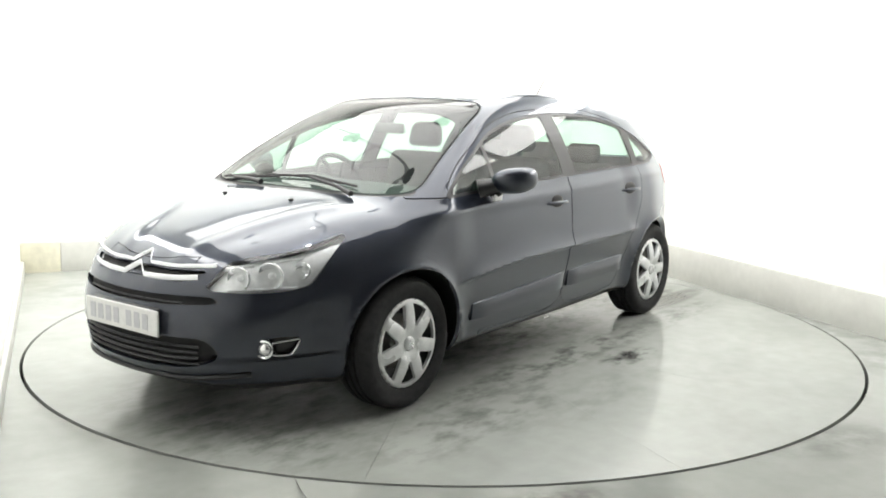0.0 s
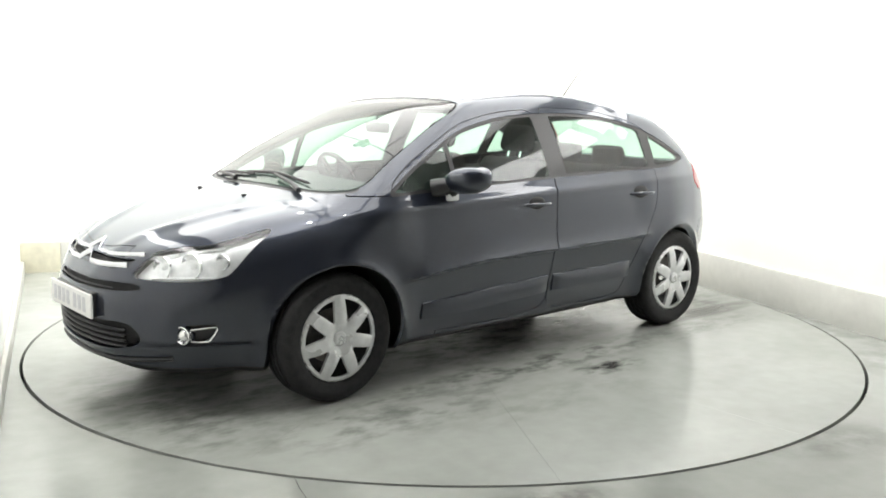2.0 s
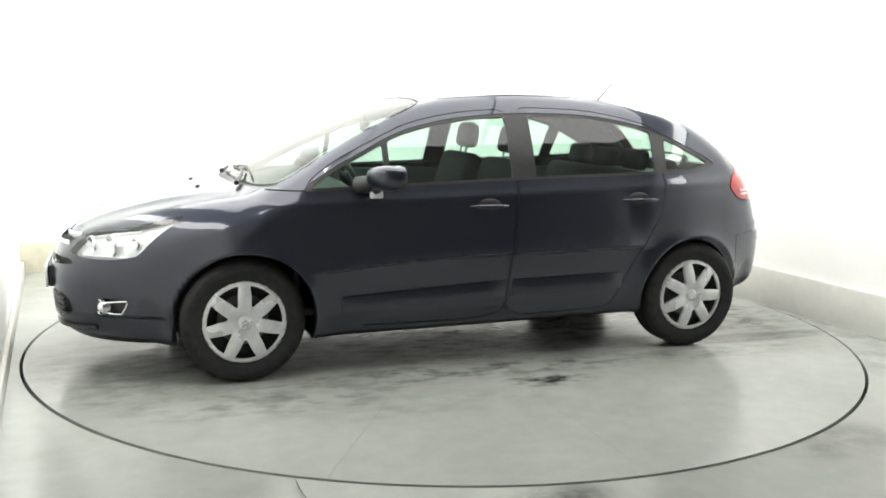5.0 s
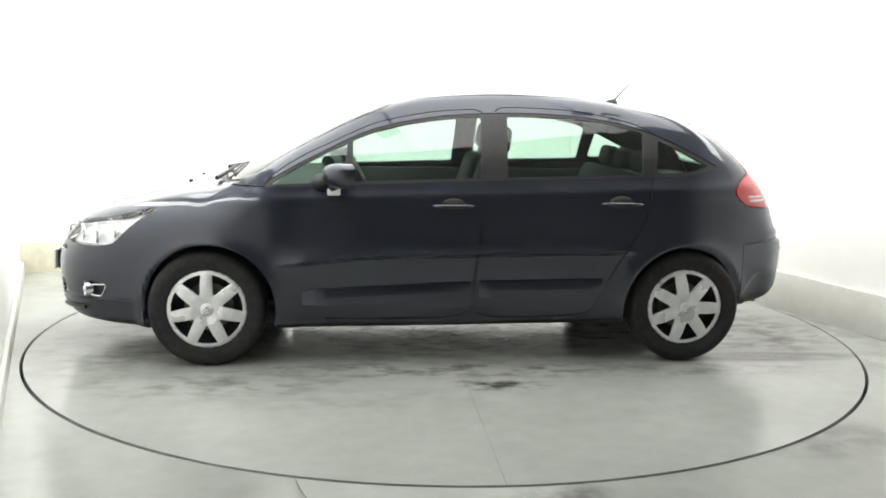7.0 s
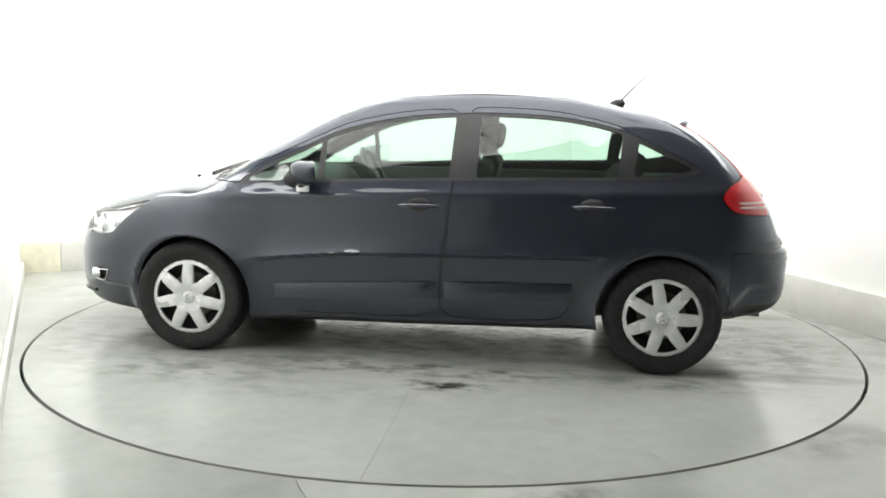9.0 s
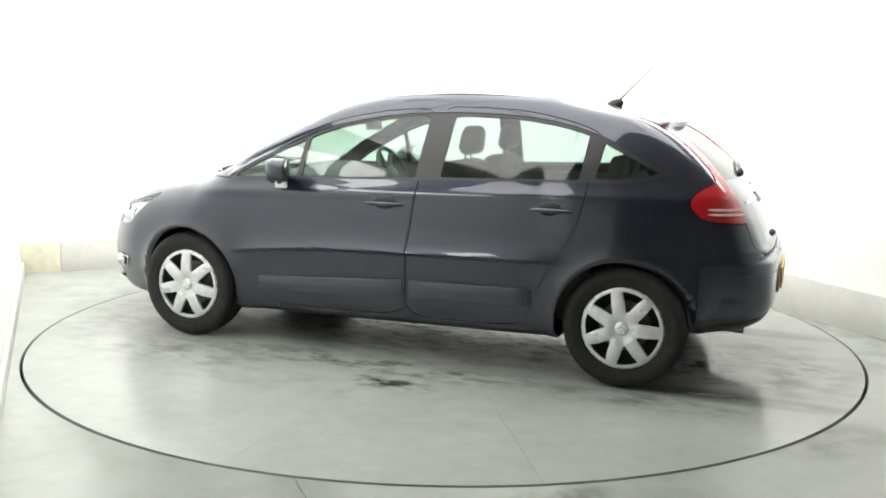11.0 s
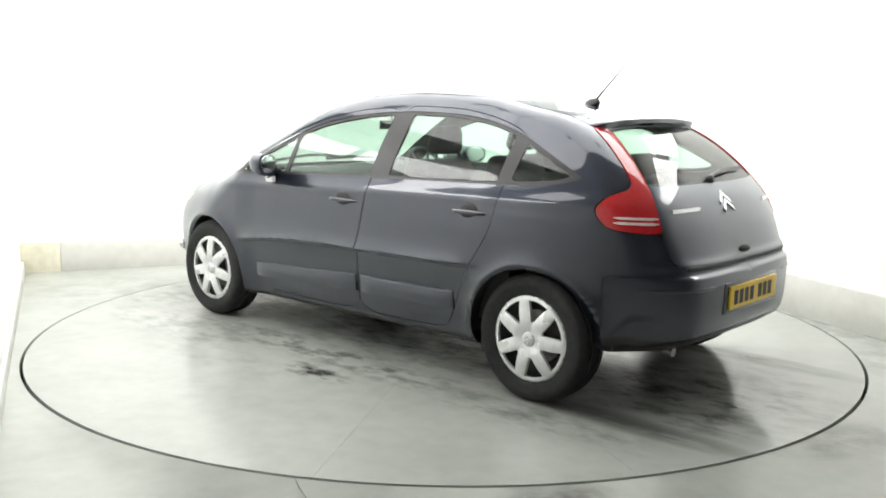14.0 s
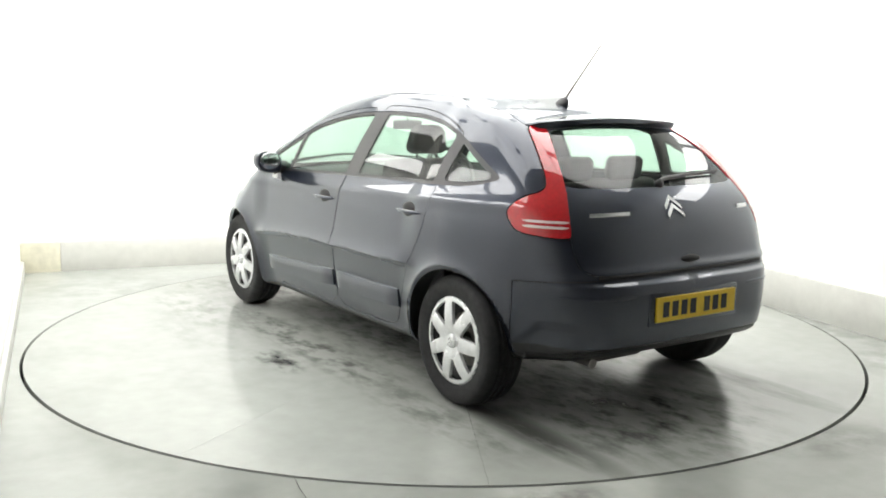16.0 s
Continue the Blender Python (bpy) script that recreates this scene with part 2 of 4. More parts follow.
tagged(part("turntable_pit", block(-2.5, 2.5, -2.5, 2.5, -.16, -.125), PIT, None, smooth=False, at=ROOM), "dark recess below the turntable edge", "pit", kind="structure")


def ceiling_light(u, v, lu, lv):
    ob = thing("ceiling_light", "large evenly lit white diffuser panel in a slim ceiling frame", "ceiling light", "lights over the turntable")
    ob.matrix_basis = ROOM @ pose(u, v, CEIL)
    bm = block(-lu / 2, lu / 2, -lv / 2, -lv / 2 + .012, -.06, 0)
    block(-lu / 2, lu / 2, lv / 2 - .012, lv / 2, -.06, 0, bm=bm)
    block(-lu / 2, -lu / 2 + .012, -lv / 2 + .012, lv / 2 - .012, -.06, 0, bm=bm)
    block(lu / 2 - .012, lu / 2, -lv / 2 + .012, lv / 2 - .012, -.06, 0, bm=bm)
    part("frame", bm, FITTING, ob, smooth=False)
    part("diffuser", block(-lu / 2 + .012, lu / 2 - .012, -lv / 2 + .012, lv / 2 - .012, -.055, -.04), DIFFUSER, ob, smooth=False)


for lu in (-1.4, 0, 1.4):
    for lv in (-1.1, .4, 1.9):
        ceiling_light(lu, lv, 1.398, 1.498)


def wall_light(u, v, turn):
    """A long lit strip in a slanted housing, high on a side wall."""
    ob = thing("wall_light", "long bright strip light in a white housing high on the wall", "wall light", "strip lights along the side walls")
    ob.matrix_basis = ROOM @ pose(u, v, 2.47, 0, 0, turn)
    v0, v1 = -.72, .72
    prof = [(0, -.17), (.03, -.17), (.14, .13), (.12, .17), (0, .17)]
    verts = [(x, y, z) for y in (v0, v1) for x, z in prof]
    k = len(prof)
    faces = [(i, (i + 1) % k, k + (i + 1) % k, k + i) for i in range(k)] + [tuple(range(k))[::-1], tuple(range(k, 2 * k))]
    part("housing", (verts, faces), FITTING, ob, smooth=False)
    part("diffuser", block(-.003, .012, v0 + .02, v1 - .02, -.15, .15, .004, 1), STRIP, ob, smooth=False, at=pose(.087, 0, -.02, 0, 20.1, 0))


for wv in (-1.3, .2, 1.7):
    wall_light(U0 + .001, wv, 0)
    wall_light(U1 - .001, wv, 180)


def spotlight(u, v, to, watts, size=115):
    """A track spotlight on the ceiling that washes a wall."""
    ob = thing("ceiling_spotlight", "small black track spotlight below the ceiling panels", "spotlight", "wall-washing spotlights")
    ob.matrix_basis = ROOM @ pose(u, v, CEIL - .06)
    part("base", lathe([(.0, -.02), (.045, -.02), (.05, -.012), (.05, 0)], 24, "z"), BLACK, ob)
    part("stem", tube([(0, 0, -.015), (0, 0, -.10)], .010, 8), BLACK, ob)
    aim = look((0, 0, -.13), (to[0] - u, to[1] - v, to[2] - CEIL))
    can = lathe([(.0, .09), (.05, .09), (.058, .08), (.058, -.07), (.052, -.07), (.050, -.02), (.0, -.02)], 28, "z")
    part("can", can, BLACK, ob, at=aim)
    data = bpy.data.lights.new("spot", "SPOT")
    data.energy, data.spot_size, data.spot_blend, data.shadow_soft_size = watts, radians(size), 1.0, .035
    data.color = (1, .985, .955)
    lamp = new("spot", data)
    lamp.matrix_basis = ROOM @ pose(u, v, CEIL - .06) @ aim @ pose(0, 0, -.20)


for k in range(3):
    v = -1.35 + 1.5 * k
    spotlight(-.75, v, (U0, v, 1.5), WATTS * .75)
    spotlight(.75, v, (U1, v, 1.5), WATTS)
for u in (-1.5, 0, 1.5):
    spotlight(u, .9, (u, V1, 1.2), WATTS)

# ---- the turntable ----
turntable = thing("turntable", "round pale grey turntable deck flush in the floor, stained, wet and painted with the car's shade", "turntable")


def wedge(a0, a1):
    """One deck plate of the turntable, with a fine joint to the next."""
    r, steps, half = RADIUS - .006, 22, .0005
    pts = []
    for i in range(steps + 1):
        a = a0 + (a1 - a0) * i / steps
        pts.append((r * math.cos(a), r * math.sin(a)))
    m = (a0 + a1) / 2
    off = half / math.sin((a1 - a0) / 2)
    pts = [(off * math.cos(m), off * math.sin(m))] + [(x + off * math.cos(m) * .98, y + off * math.sin(m) * .98) for x, y in pts]
    bm = bmesh.new()
    f = bm.faces.new([bm.verts.new((x, y, 0)) for x, y in pts])
    for v in bmesh.ops.extrude_face_region(bm, geom=[f])["geom"]:
        if isinstance(v, bmesh.types.BMVert):
            v.co.z -= .1
    bmesh.ops.recalc_face_normals(bm, faces=bm.faces[:])
    return bm


for i in range(12):
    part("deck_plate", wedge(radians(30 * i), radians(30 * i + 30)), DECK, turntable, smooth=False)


# ---- body surface of the car: one smooth solid from side, top, front and rear curves ----
def curve(pts):
    """A smooth monotone curve through (t, value) pairs."""
    t = np.array([p[0] for p in pts], float)
    v = np.array([p[1] for p in pts], float)
    d = np.diff(v) / np.diff(t)
    m = np.concatenate([[d[0]], np.where(d[1:] * d[:-1] > 0, 2 * d[1:] * d[:-1] / (d[1:] + d[:-1] + 1e-12), 0), [d[-1]]])

    def f(q):
        q = np.clip(q, t[0], t[-1])
        i = np.clip(np.searchsorted(t, q) - 1, 0, len(t) - 2)
        h = t[i + 1] - t[i]
        s = (q - t[i]) / h
        return ((1 + 2 * s) * (1 - s) ** 2 * v[i] + s * (1 - s) ** 2 * h * m[i]
                + s * s * (3 - 2 * s) * v[i + 1] + s * s * (s - 1) * h * m[i + 1])
    return f


def smax(a, b, r):
    h = np.clip(r - np.abs(a - b), 0, None)
    return np.maximum(a, b) + h * h / (4 * r)


TOP = curve([(-3.1, 1.13), (-2.95, 1.235), (-2.8, 1.315), (-2.6, 1.372), (-2.38, 1.412), (-2.04, 1.468), (-1.6, 1.486), (-1.2, 1.464), (-.95, 1.416),
             (-.7, 1.324), (-.45, 1.204), (-.2, 1.066), (-.02, .983), (.1, .962), (.3, .917), (.5, .858), (.7, .785), (.85, .70), (.95, .62)])
REAR = curve([(.2, -3.17), (.3, -3.25), (.45, -3.295), (.6, -3.30), (.66, -3.29), (.75, -3.255), (.863, -3.21), (.98, -3.14), (1.1, -3.03), (1.164, -2.96),
              (1.245, -2.86), (1.33, -2.73), (1.4, -2.59)])
FRONT = curve([(.12, .75), (.2, .87), (.33, .93), (.48, .935), (.6, .912), (.72, .866), (.8, .79), (.9, .66)])
SIDE = curve([(.15, .78), (.22, .815), (.32, .845), (.42, .857), (.55, .869), (.66, .873), (.78, .870), (.88, .86), (.96, .836), (1.03, .805),
              (1.12, .762), (1.2, .717), (1.3, .655), (1.38, .60), (1.46, .535)])
TAPER = curve([(-3.4, .36), (-3.1, .17), (-2.85, .075), (-2.5, .012), (-2.0, 0), (-.5, .002), (-.1, .012), (.2, .06), (.45, .125), (.7, .25), (.95, .45)])
SILL = curve([(-3.4, .36), (-3.1, .30), (-2.9, .285), (-2.3, .215), (-1.4, .195), (-.4, .185), (.3, .175), (.75, .185), (.95, .225)])
BLEND = curve([(-3.3, .09), (-2.7, .075), (-2.2, .05), (-1.2, .05), (-.5, .075), (-.1, .16), (.3, .22), (.9, .2)])
ARCH_F, ARCH_R, ARCH_Z = 0.0, -2.608, .315


def body(x, y, z):
    """Below 0 inside the car's outer skin."""
    y = np.abs(y)
    w = SIDE(z) - TAPER(x)
    # flared lips round the wheel arches
    for ax in (ARCH_F, ARCH_R):
        d = np.hypot(x - ax, z - ARCH_Z) - .358
        w = w + .026 * np.exp(-np.clip(d, 0, None) / .045 - (np.clip(-d, 0, None) / .02) ** 2)
    # the doors sweep out to a crease and tuck in sharply below it
    run = np.clip((x + 2.34) / .2, 0, 1) * np.clip((-.30 - x) / .22, 0, 1)
    run = run * run * (3 - 2 * run)
    zc = .617 - .016 * (x + 1.4) - .09 * np.clip(x + 1.0, 0, None) ** 1.5
    up = np.exp(-np.clip(z - zc, 0, None) / .072)
    low = 1 - np.clip((zc - z) / .022, 0, 1) * .75
    low = low - np.clip((zc - z - .022) / .25, 0, 1) * .4
    w = w + run * (.043 * np.where(z > zc, up, low) - .017)
    # the bumpers tuck in below a crease at their corners
    zf = .347
    w = w - .03 * np.clip((x - .36) / .05, 0, 1) * np.clip((zf - z) / .025, 0, 1)
    zr = np.clip(.49 - 1.05 * (x + 3.066), .30, .49)
    w = w - .022 * np.clip((-2.9 - x) / .15, 0, 1) * np.clip((x + 3.25) / .15, 0, 1) * np.clip((zr - z) / .04, 0, 1)
    # soft shoulder line over the arches through the handles
    w = w + .007 * np.exp(-((z - (.925 - .03 * (x + 1.3))) / .03) ** 2)
    crown = np.where(x > -.1, .10, np.where(x > -1., .10 - .05 * np.clip((-x - .6) / .4, 0, 1), .05))
    top = TOP(x) - crown * y * y - .05 * y ** 4
    # raised ribs on the bonnet that run out from the badge
    rib = np.clip((x - .0) / .3, 0, 1)
    top = top + rib * .010 * np.exp(-((y - (.20 + .42 * (.80 - x))) / .05) ** 2)
    side = (y - w) * .95
    slope = np.where(x > -1.1, .9, .95)
    f = smax(side, (z - top) * slope, BLEND(x))
    front = (x - (FRONT(z) - .30 * y * y - .66 * y ** 4)) * .85
    step = np.clip((.668 - z) / .022, 0, 1)
    ledge = .022 * step * step * (3 - 2 * step) + .010 * np.exp(-((z - .706) / .016) ** 2)
    rear = ((REAR(z) - ledge + .05 * y * y + .24 * y ** 4) - x) * .85
    f = smax(f, front, .09)
    f = smax(f, rear, .10)
    f = smax(f, SILL(x) - z, .06)
    return f


# ---- the car's skin: a grid drawn onto the body surface, cut along panel lines ----
def onto(o, d, far=2.0):
    """Where rays from inside points o along d leave the body."""
    lo, hi = np.zeros(len(o)), np.full(len(o), far)
    for _ in range(36):
        m = (lo + hi) / 2
        p = o + m[:, None] * d
        inside = body(p[:, 0], p[:, 1], p[:, 2]) < 0
        lo, hi = np.where(inside, m, lo), np.where(inside, hi, m)
    return o + ((lo + hi) / 2)[:, None] * d


def at_front(y, z):
    return onto(np.array([[0.2, y, z]]), np.array([[1.0, 0, 0]]))[0]


def at_rear(y, z):
    return onto(np.array([[-2.4, y, z]]), np.array([[-1.0, 0, 0]]))[0]


def at_side(x, z):
    return onto(np.array([[x, 0.0, z]]), np.array([[0, 1.0, 0]]))[0]


def at_top(x, y):
    return onto(np.array([[x, y, .6]]), np.array([[0, 0, 1.0]]))[0]


def normal_at(p):
    e = 1e-3
    g = np.array([body(*(p + e * k)) - body(*(p - e * k)) for k in np.eye(3)])
    return g / np.linalg.norm(g)


def half_skin():
    """The left half of the skin as vertices and quads."""
    rings = [(.15, a) for a in np.linspace(math.pi / 2, 0, 62)[:-1]] + [(x, 0.0) for x in np.linspace(.15, -2.65, 178)] + [(-2.65, a) for a in np.linspace(0, -math.pi / 2, 62)[1:]]
    phis = np.concatenate([np.linspace(-math.pi / 2, -.5, 50)[:-1], np.linspace(-.5, .42, 110)[:-1], np.linspace(.42, math.pi / 2, 60)])
    o, d = [], []
    for x, a in rings:
        for f in phis:
            o.append((x, 0.0, .62))
            d.append((math.sin(a), math.cos(a) * math.cos(f), math.cos(a) * math.sin(f)))
    p = onto(np.array(o), np.array(d), 2.2)
    p[np.abs(p[:, 1]) < 1e-6, 1] = 0
    k = len(phis)
    faces = [[i * k + j, i * k + j + 1, (i + 1) * k + j + 1, (i + 1) * k + j] for i in range(len(rings) - 1) for j in range(k - 1)]
    return p, faces


def rounded(pts, times=2):
    p = np.array(pts, float)
    for _ in range(times):
        q = np.roll(p, -1, 0)
        p = np.stack([.78 * p + .22 * q, .22 * p + .78 * q], 1).reshape(-1, 2)
    return p


def inside_of(poly, a, b):
    """Signed distance to a closed outline, below 0 inside."""
    q = np.roll(poly, -1, 0)
    best = np.full(len(a), 1e9)
    odd = np.zeros(len(a), bool)
    for (x0, y0), (x1, y1) in zip(poly, q):
        dx, dy = x1 - x0, y1 - y0
        s = np.clip(((a - x0) * dx + (b - y0) * dy) / (dx * dx + dy * dy + 1e-12), 0, 1)
        best = np.minimum(best, np.hypot(a - x0 - s * dx, b - y0 - s * dy))
        if y0 != y1:
            odd ^= ((y0 > b) != (y1 > b)) & (a < (x1 - x0) * (b - y0) / (y1 - y0) + x0)
    return np.where(odd, -best, best)


class Skin:
    def __init__(self):
        self.p, self.faces = half_skin()
        self.label = ["shell"] * len(self.faces)

    def cut(self, labels, dist, name):
        """Splits the faces of these labels along dist(x, y, z) = 0; what lies below 0 becomes name."""
        d = dist(self.p[:, 0], self.p[:, 1], self.p[:, 2])
        d = np.where(np.abs(d) < 1e-5, -1e-5, d)
        neg = d < 0
        extra, made = [], {}
        base = len(self.p)
        out_f, out_l = [], []
        for f, lab in zip(self.faces, self.label):
            if lab not in labels:
                out_f.append(f), out_l.append(lab)
                continue
            s = [neg[v] for v in f]
            if all(s):
                out_f.append(f), out_l.append(name)
            elif not any(s):
                out_f.append(f), out_l.append(lab)
            else:
                a, b = [], []
                for i, v in enumerate(f):
                    w = f[(i + 1) % len(f)]
                    (a if neg[v] else b).append(v)
                    if neg[v] != neg[w]:
                        key = (min(v, w), max(v, w))
                        if key not in made:
                            t = d[v] / (d[v] - d[w])
                            made[key] = base + len(extra)
                            extra.append(self.p[v] + t * (self.p[w] - self.p[v]))
                        a.append(made[key]), b.append(made[key])
                out_f += [a, b]
                out_l += [name, lab]
        if extra:
            self.p = np.vstack([self.p, np.array(extra)])
        self.faces, self.label = out_f, out_l

    def panel(self, labels, dist, name, gap=.002):
        """A panel with a fine dark gap round it."""
        self.cut(labels, lambda x, y, z: dist(x, y, z) - gap, "gap")
        self.cut(["gap"], lambda x, y, z: np.where(dist(x, y, z) < gap * 2, dist(x, y, z) + gap, 1.0), name)

    def take(self, name, push=0.0, flange=.014, where=None):
        """The faces of a label as a bmesh, pushed inwards, with turned-in edges."""
        bm = bmesh.new()
        idx = {}
        for f, lab in zip(self.faces, self.label):
            if lab == name and (where is None or where(self.p[f].mean(0))):
                vs = []
                for v in f:
                    if v not in idx:
                        idx[v] = bm.verts.new(self.p[v])
                    if not vs or vs[-1] is not idx[v]:
                        vs.append(idx[v])
                if len(vs) > 2 and len(set(vs)) == len(vs):
                    try:
                        bm.faces.new(vs)
                    except ValueError:
                        pass
        bmesh.ops.remove_doubles(bm, verts=bm.verts[:], dist=2e-4)
        bmesh.ops.recalc_face_normals(bm, faces=bm.faces[:])
        bm.normal_update()
        pos = np.array([v.co for v in bm.verts]).reshape(-1, 3)
        e = 1e-3
        if len(pos):
            g = np.stack([body(*(pos + e * k).T) - body(*(pos - e * k).T) for k in np.eye(3)], 1)
            g /= np.linalg.norm(g, axis=1)[:, None] + 1e-9
            g = np.where(pos[:, 1:2] < 1e-5, g * np.array([1, 0, 1]), g)
            score = sum(f.normal.dot(Vector(g[f.verts[0].index])) for f in bm.faces) if bm.verts.index_update() is None else 0
            if score < 0:
                bmesh.ops.reverse_faces(bm, faces=bm.faces[:])
            if push:
                for v, k in zip(bm.verts, g):
                    v.co -= Vector(k) * push
            if flange:
                edges = [ed for ed in bm.edges if ed.is_boundary and not all(abs(v.co.y) < 1e-4 for v in ed.verts)]
                ring = {v: Vector(g[v.index]) for ed in edges for v in ed.verts}
                res = bmesh.ops.extrude_edge_only(bm, edges=edges)
                new_verts = [v for v in res["geom"] if isinstance(v, bmesh.types.BMVert)]
                olds = {tuple(round(c, 6) for c in v.co): k for v, k in ring.items()}
                for v in new_verts:
                    k = olds.get(tuple(round(c, 6) for c in v.co))
                    if k is not None:
                        v.co -= k * flange
                for ed in edges:
                    ed.smooth = False
        return bm


def mirrored(bm):
    m = bm.copy()
    for v in m.verts:
        v.co.y = -v.co.y
    bmesh.ops.reverse_faces(m, faces=m.faces[:])
    return m


def joined(bm):
    """Both halves in one, welded along the middle."""
    me = bpy.data.meshes.new("half")
    m = mirrored(bm)
    m.to_mesh(me)
    m.free()
    bm.from_mesh(me)
    bpy.data.meshes.remove(me)
    bmesh.ops.remove_doubles(bm, verts=[v for v in bm.verts if abs(v.co.y) < 2e-4], dist=3e-4)
    return bm


def side_zone(poly, ymin=.35):
    p = rounded(poly)
    return lambda x, y, z: np.where(y > ymin, inside_of(p, x, z), 1.0)


def top_zone(poly, zmin=.6):
    p = rounded(poly)
    return lambda x, y, z: np.where(z > zmin, inside_of(p, x, y), 1.0)


def end_zone(poly, front, times=2):
    p = rounded(poly, times)
    return lambda x, y, z: np.where((x > .3) if front else (x < -2.55), inside_of(p, y, z), 1.0)


skin = Skin()
for ax, ARCH in ((-.016, .347), (ARCH_R + .016, .333)):
    skin.cut(["shell"], lambda x, y, z, ax=ax, ARCH=ARCH: np.where(y > .42, np.hypot(x - ax, z - ARCH_Z) - ARCH, 1.0), "arch")
    skin.cut(["shell"], lambda x, y, z, ax=ax, ARCH=ARCH: np.where((y > .42) & (z < ARCH_Z), np.abs(x - ax) - ARCH + .01, 1.0), "arch")
skin.cut(["shell"], lambda x, y, z: np.maximum(z - SILL(x) - .035, y - .80), "under")
# side windows in their black surround
DLO = [(-.27, .962), (-.42, .963), (-.78, .979), (-1.57, 1.007), (-2.29, 1.025), (-2.62, 1.035), (-2.79, 1.075), (-2.79, 1.09), (-2.6, 1.185), (-2.42, 1.268),
       (-2.24, 1.318), (-2.0, 1.355), (-1.67, 1.366), (-1.44, 1.358), (-1.255, 1.344), (-1.07, 1.316), (-.887, 1.273), (-.767, 1.226), (-.65, 1.168), (-.47, 1.08)]
dlo = side_zone(DLO)
skin.cut(["shell"], dlo, "surround")


def pane_zone(x0, x1, lean0=0.0, lean1=0.0, inset=.016):
    def f(x, y, z):
        return np.maximum(dlo(x, y, z) + inset, np.maximum(x - (x0 + lean0 * (z - 1.0)), (x1 + lean1 * (z - 1.0)) - x))
    return f


skin.cut(["surround"], pane_zone(0, -.735, 0, -.03), "pane_vent")
skin.cut(["surround"], pane_zone(-.765, -1.455, -.03, -.05), "pane_front")
skin.cut(["surround"], pane_zone(-1.60, -2.345, -.05, -.10), "pane_rear")
skin.cut(["surround"], pane_zone(-2.42, -3.0, -.16, 0, .022), "pane_quarter")
# doors
skin.panel(["shell"], side_zone([(-.36, .93), (-.385, .80), (-.41, .70), (-.45, .58), (-.474, .43), (-.47, .255), (-.9, .248), (-1.413, .255), (-1.42, .45), (-1.437, .63), (-1.478, .99),
                                 (-1.53, 1.385), (-1.26, 1.372), (-1.07, 1.343), (-.88, 1.30), (-.65, 1.195), (-.47, 1.108), (-.31, 1.0)]), "door_front")
skin.panel(["shell"], side_zone([(-1.42, .255), (-1.8, .258), (-2.07, .27), (-2.12, .37), (-2.2, .54), (-2.28, .67), (-2.36, .80), (-2.392, .95), (-2.40, 1.06), (-2.46, 1.26), (-2.3, 1.325), (-2.0, 1.383),
                                 (-1.67, 1.394), (-1.535, 1.39), (-1.485, .99), (-1.444, .63), (-1.427, .45)]), "door_rear")
# screens, lamps, bonnet, tailgate
skin.panel(["shell"], top_zone([(-.03, -.3), (-.03, 0), (-.045, .3), (-.095, .56), (-.19, .725), (-.42, .675), (-.7, .615), (-1.0, .548), (-1.035, .3), (-1.045, 0), (-1.045, -.3)], .8), "windscreen", .006)
skin.panel(["shell"], lambda x, y, z, p=rounded([(-.305, .626), (-.235, .70), (-.19, .745), (-.064, .768), (.054, .778), (.172, .809), (.29, .845), (.305, .825), (.245, .764), (.165, .655), (.14, .64), (.054, .622), (-.107, .617)], 1):
           np.where(x > .1, inside_of(p, (y - x) / math.sqrt(2), z), 1.0), "headlight", .003)
skin.panel(["shell"], lambda x, y, z, p=rounded([(-1.545, 1.325), (-1.64, 1.318), (-1.712, 1.176), (-1.766, 1.045), (-1.783, .964), (-1.803, .86), (-1.79, .848), (-1.705, .85), (-1.562, .866), (-1.52, .91), (-1.507, .95), (-1.53, .985), (-1.587, 1.021),
                                          (-1.655, 1.04), (-1.675, 1.06), (-1.666, 1.11), (-1.609, 1.225)], 1):
           np.where(x < -2.4, inside_of(p, (x + y) / math.sqrt(2), z), 1.0), "tail_lamp", .003)
skin.panel(["shell"], end_zone([(-.3, 1.045), (.3, 1.04), (.585, 1.05), (.528, 1.18), (.44, 1.30), (.2, 1.318), (-.3, 1.32)], False), "rear_glass", .005)
skin.panel(["shell"], top_zone([(.805, -.3), (.805, 0), (.785, .2), (.715, .385), (.56, .605), (.30, .68), (.1, .695), (-.16, .722), (-.09, .60), (.0, .3), (.02, 0), (.02, -.3)]), "bonnet")
skin.cut(["shell"], top_zone([(.03, -.3), (.03, 0), (.01, .3), (-.08, .6), (-.165, .725), (-.215, .715), (-.11, .56), (-.055, .3), (-.04, 0), (-.04, -.3)], .8), "cowl")
skin.panel(["shell"], end_zone([(-.3, .69), (.52, .69), (.60, .715), (.618, .84), (.60, .96), (.61, 1.06), (.548, 1.19), (.455, 1.325), (-.3, 1.34)], False), "tailgate")
# grilles and bumpers
skin.cut(["shell"], end_zone([(-.3, .668), (-.3, .700), (0, .700), (.3, .698), (.395, .706), (.365, .682), (.2, .672)], True), "grille_top")
skin.cut(["shell"], end_zone([(-.3, .556), (.25, .560), (.46, .574), (.475, .588), (.44, .606), (.2, .598), (-.3, .592)], True), "grille_mid")
skin.cut(["shell"], end_zone([(-.3, .285), (.3, .29), (.46, .325), (.485, .37), (.445, .42), (.40, .432), (.2, .424), (-.3, .42)], True), "grille_low")
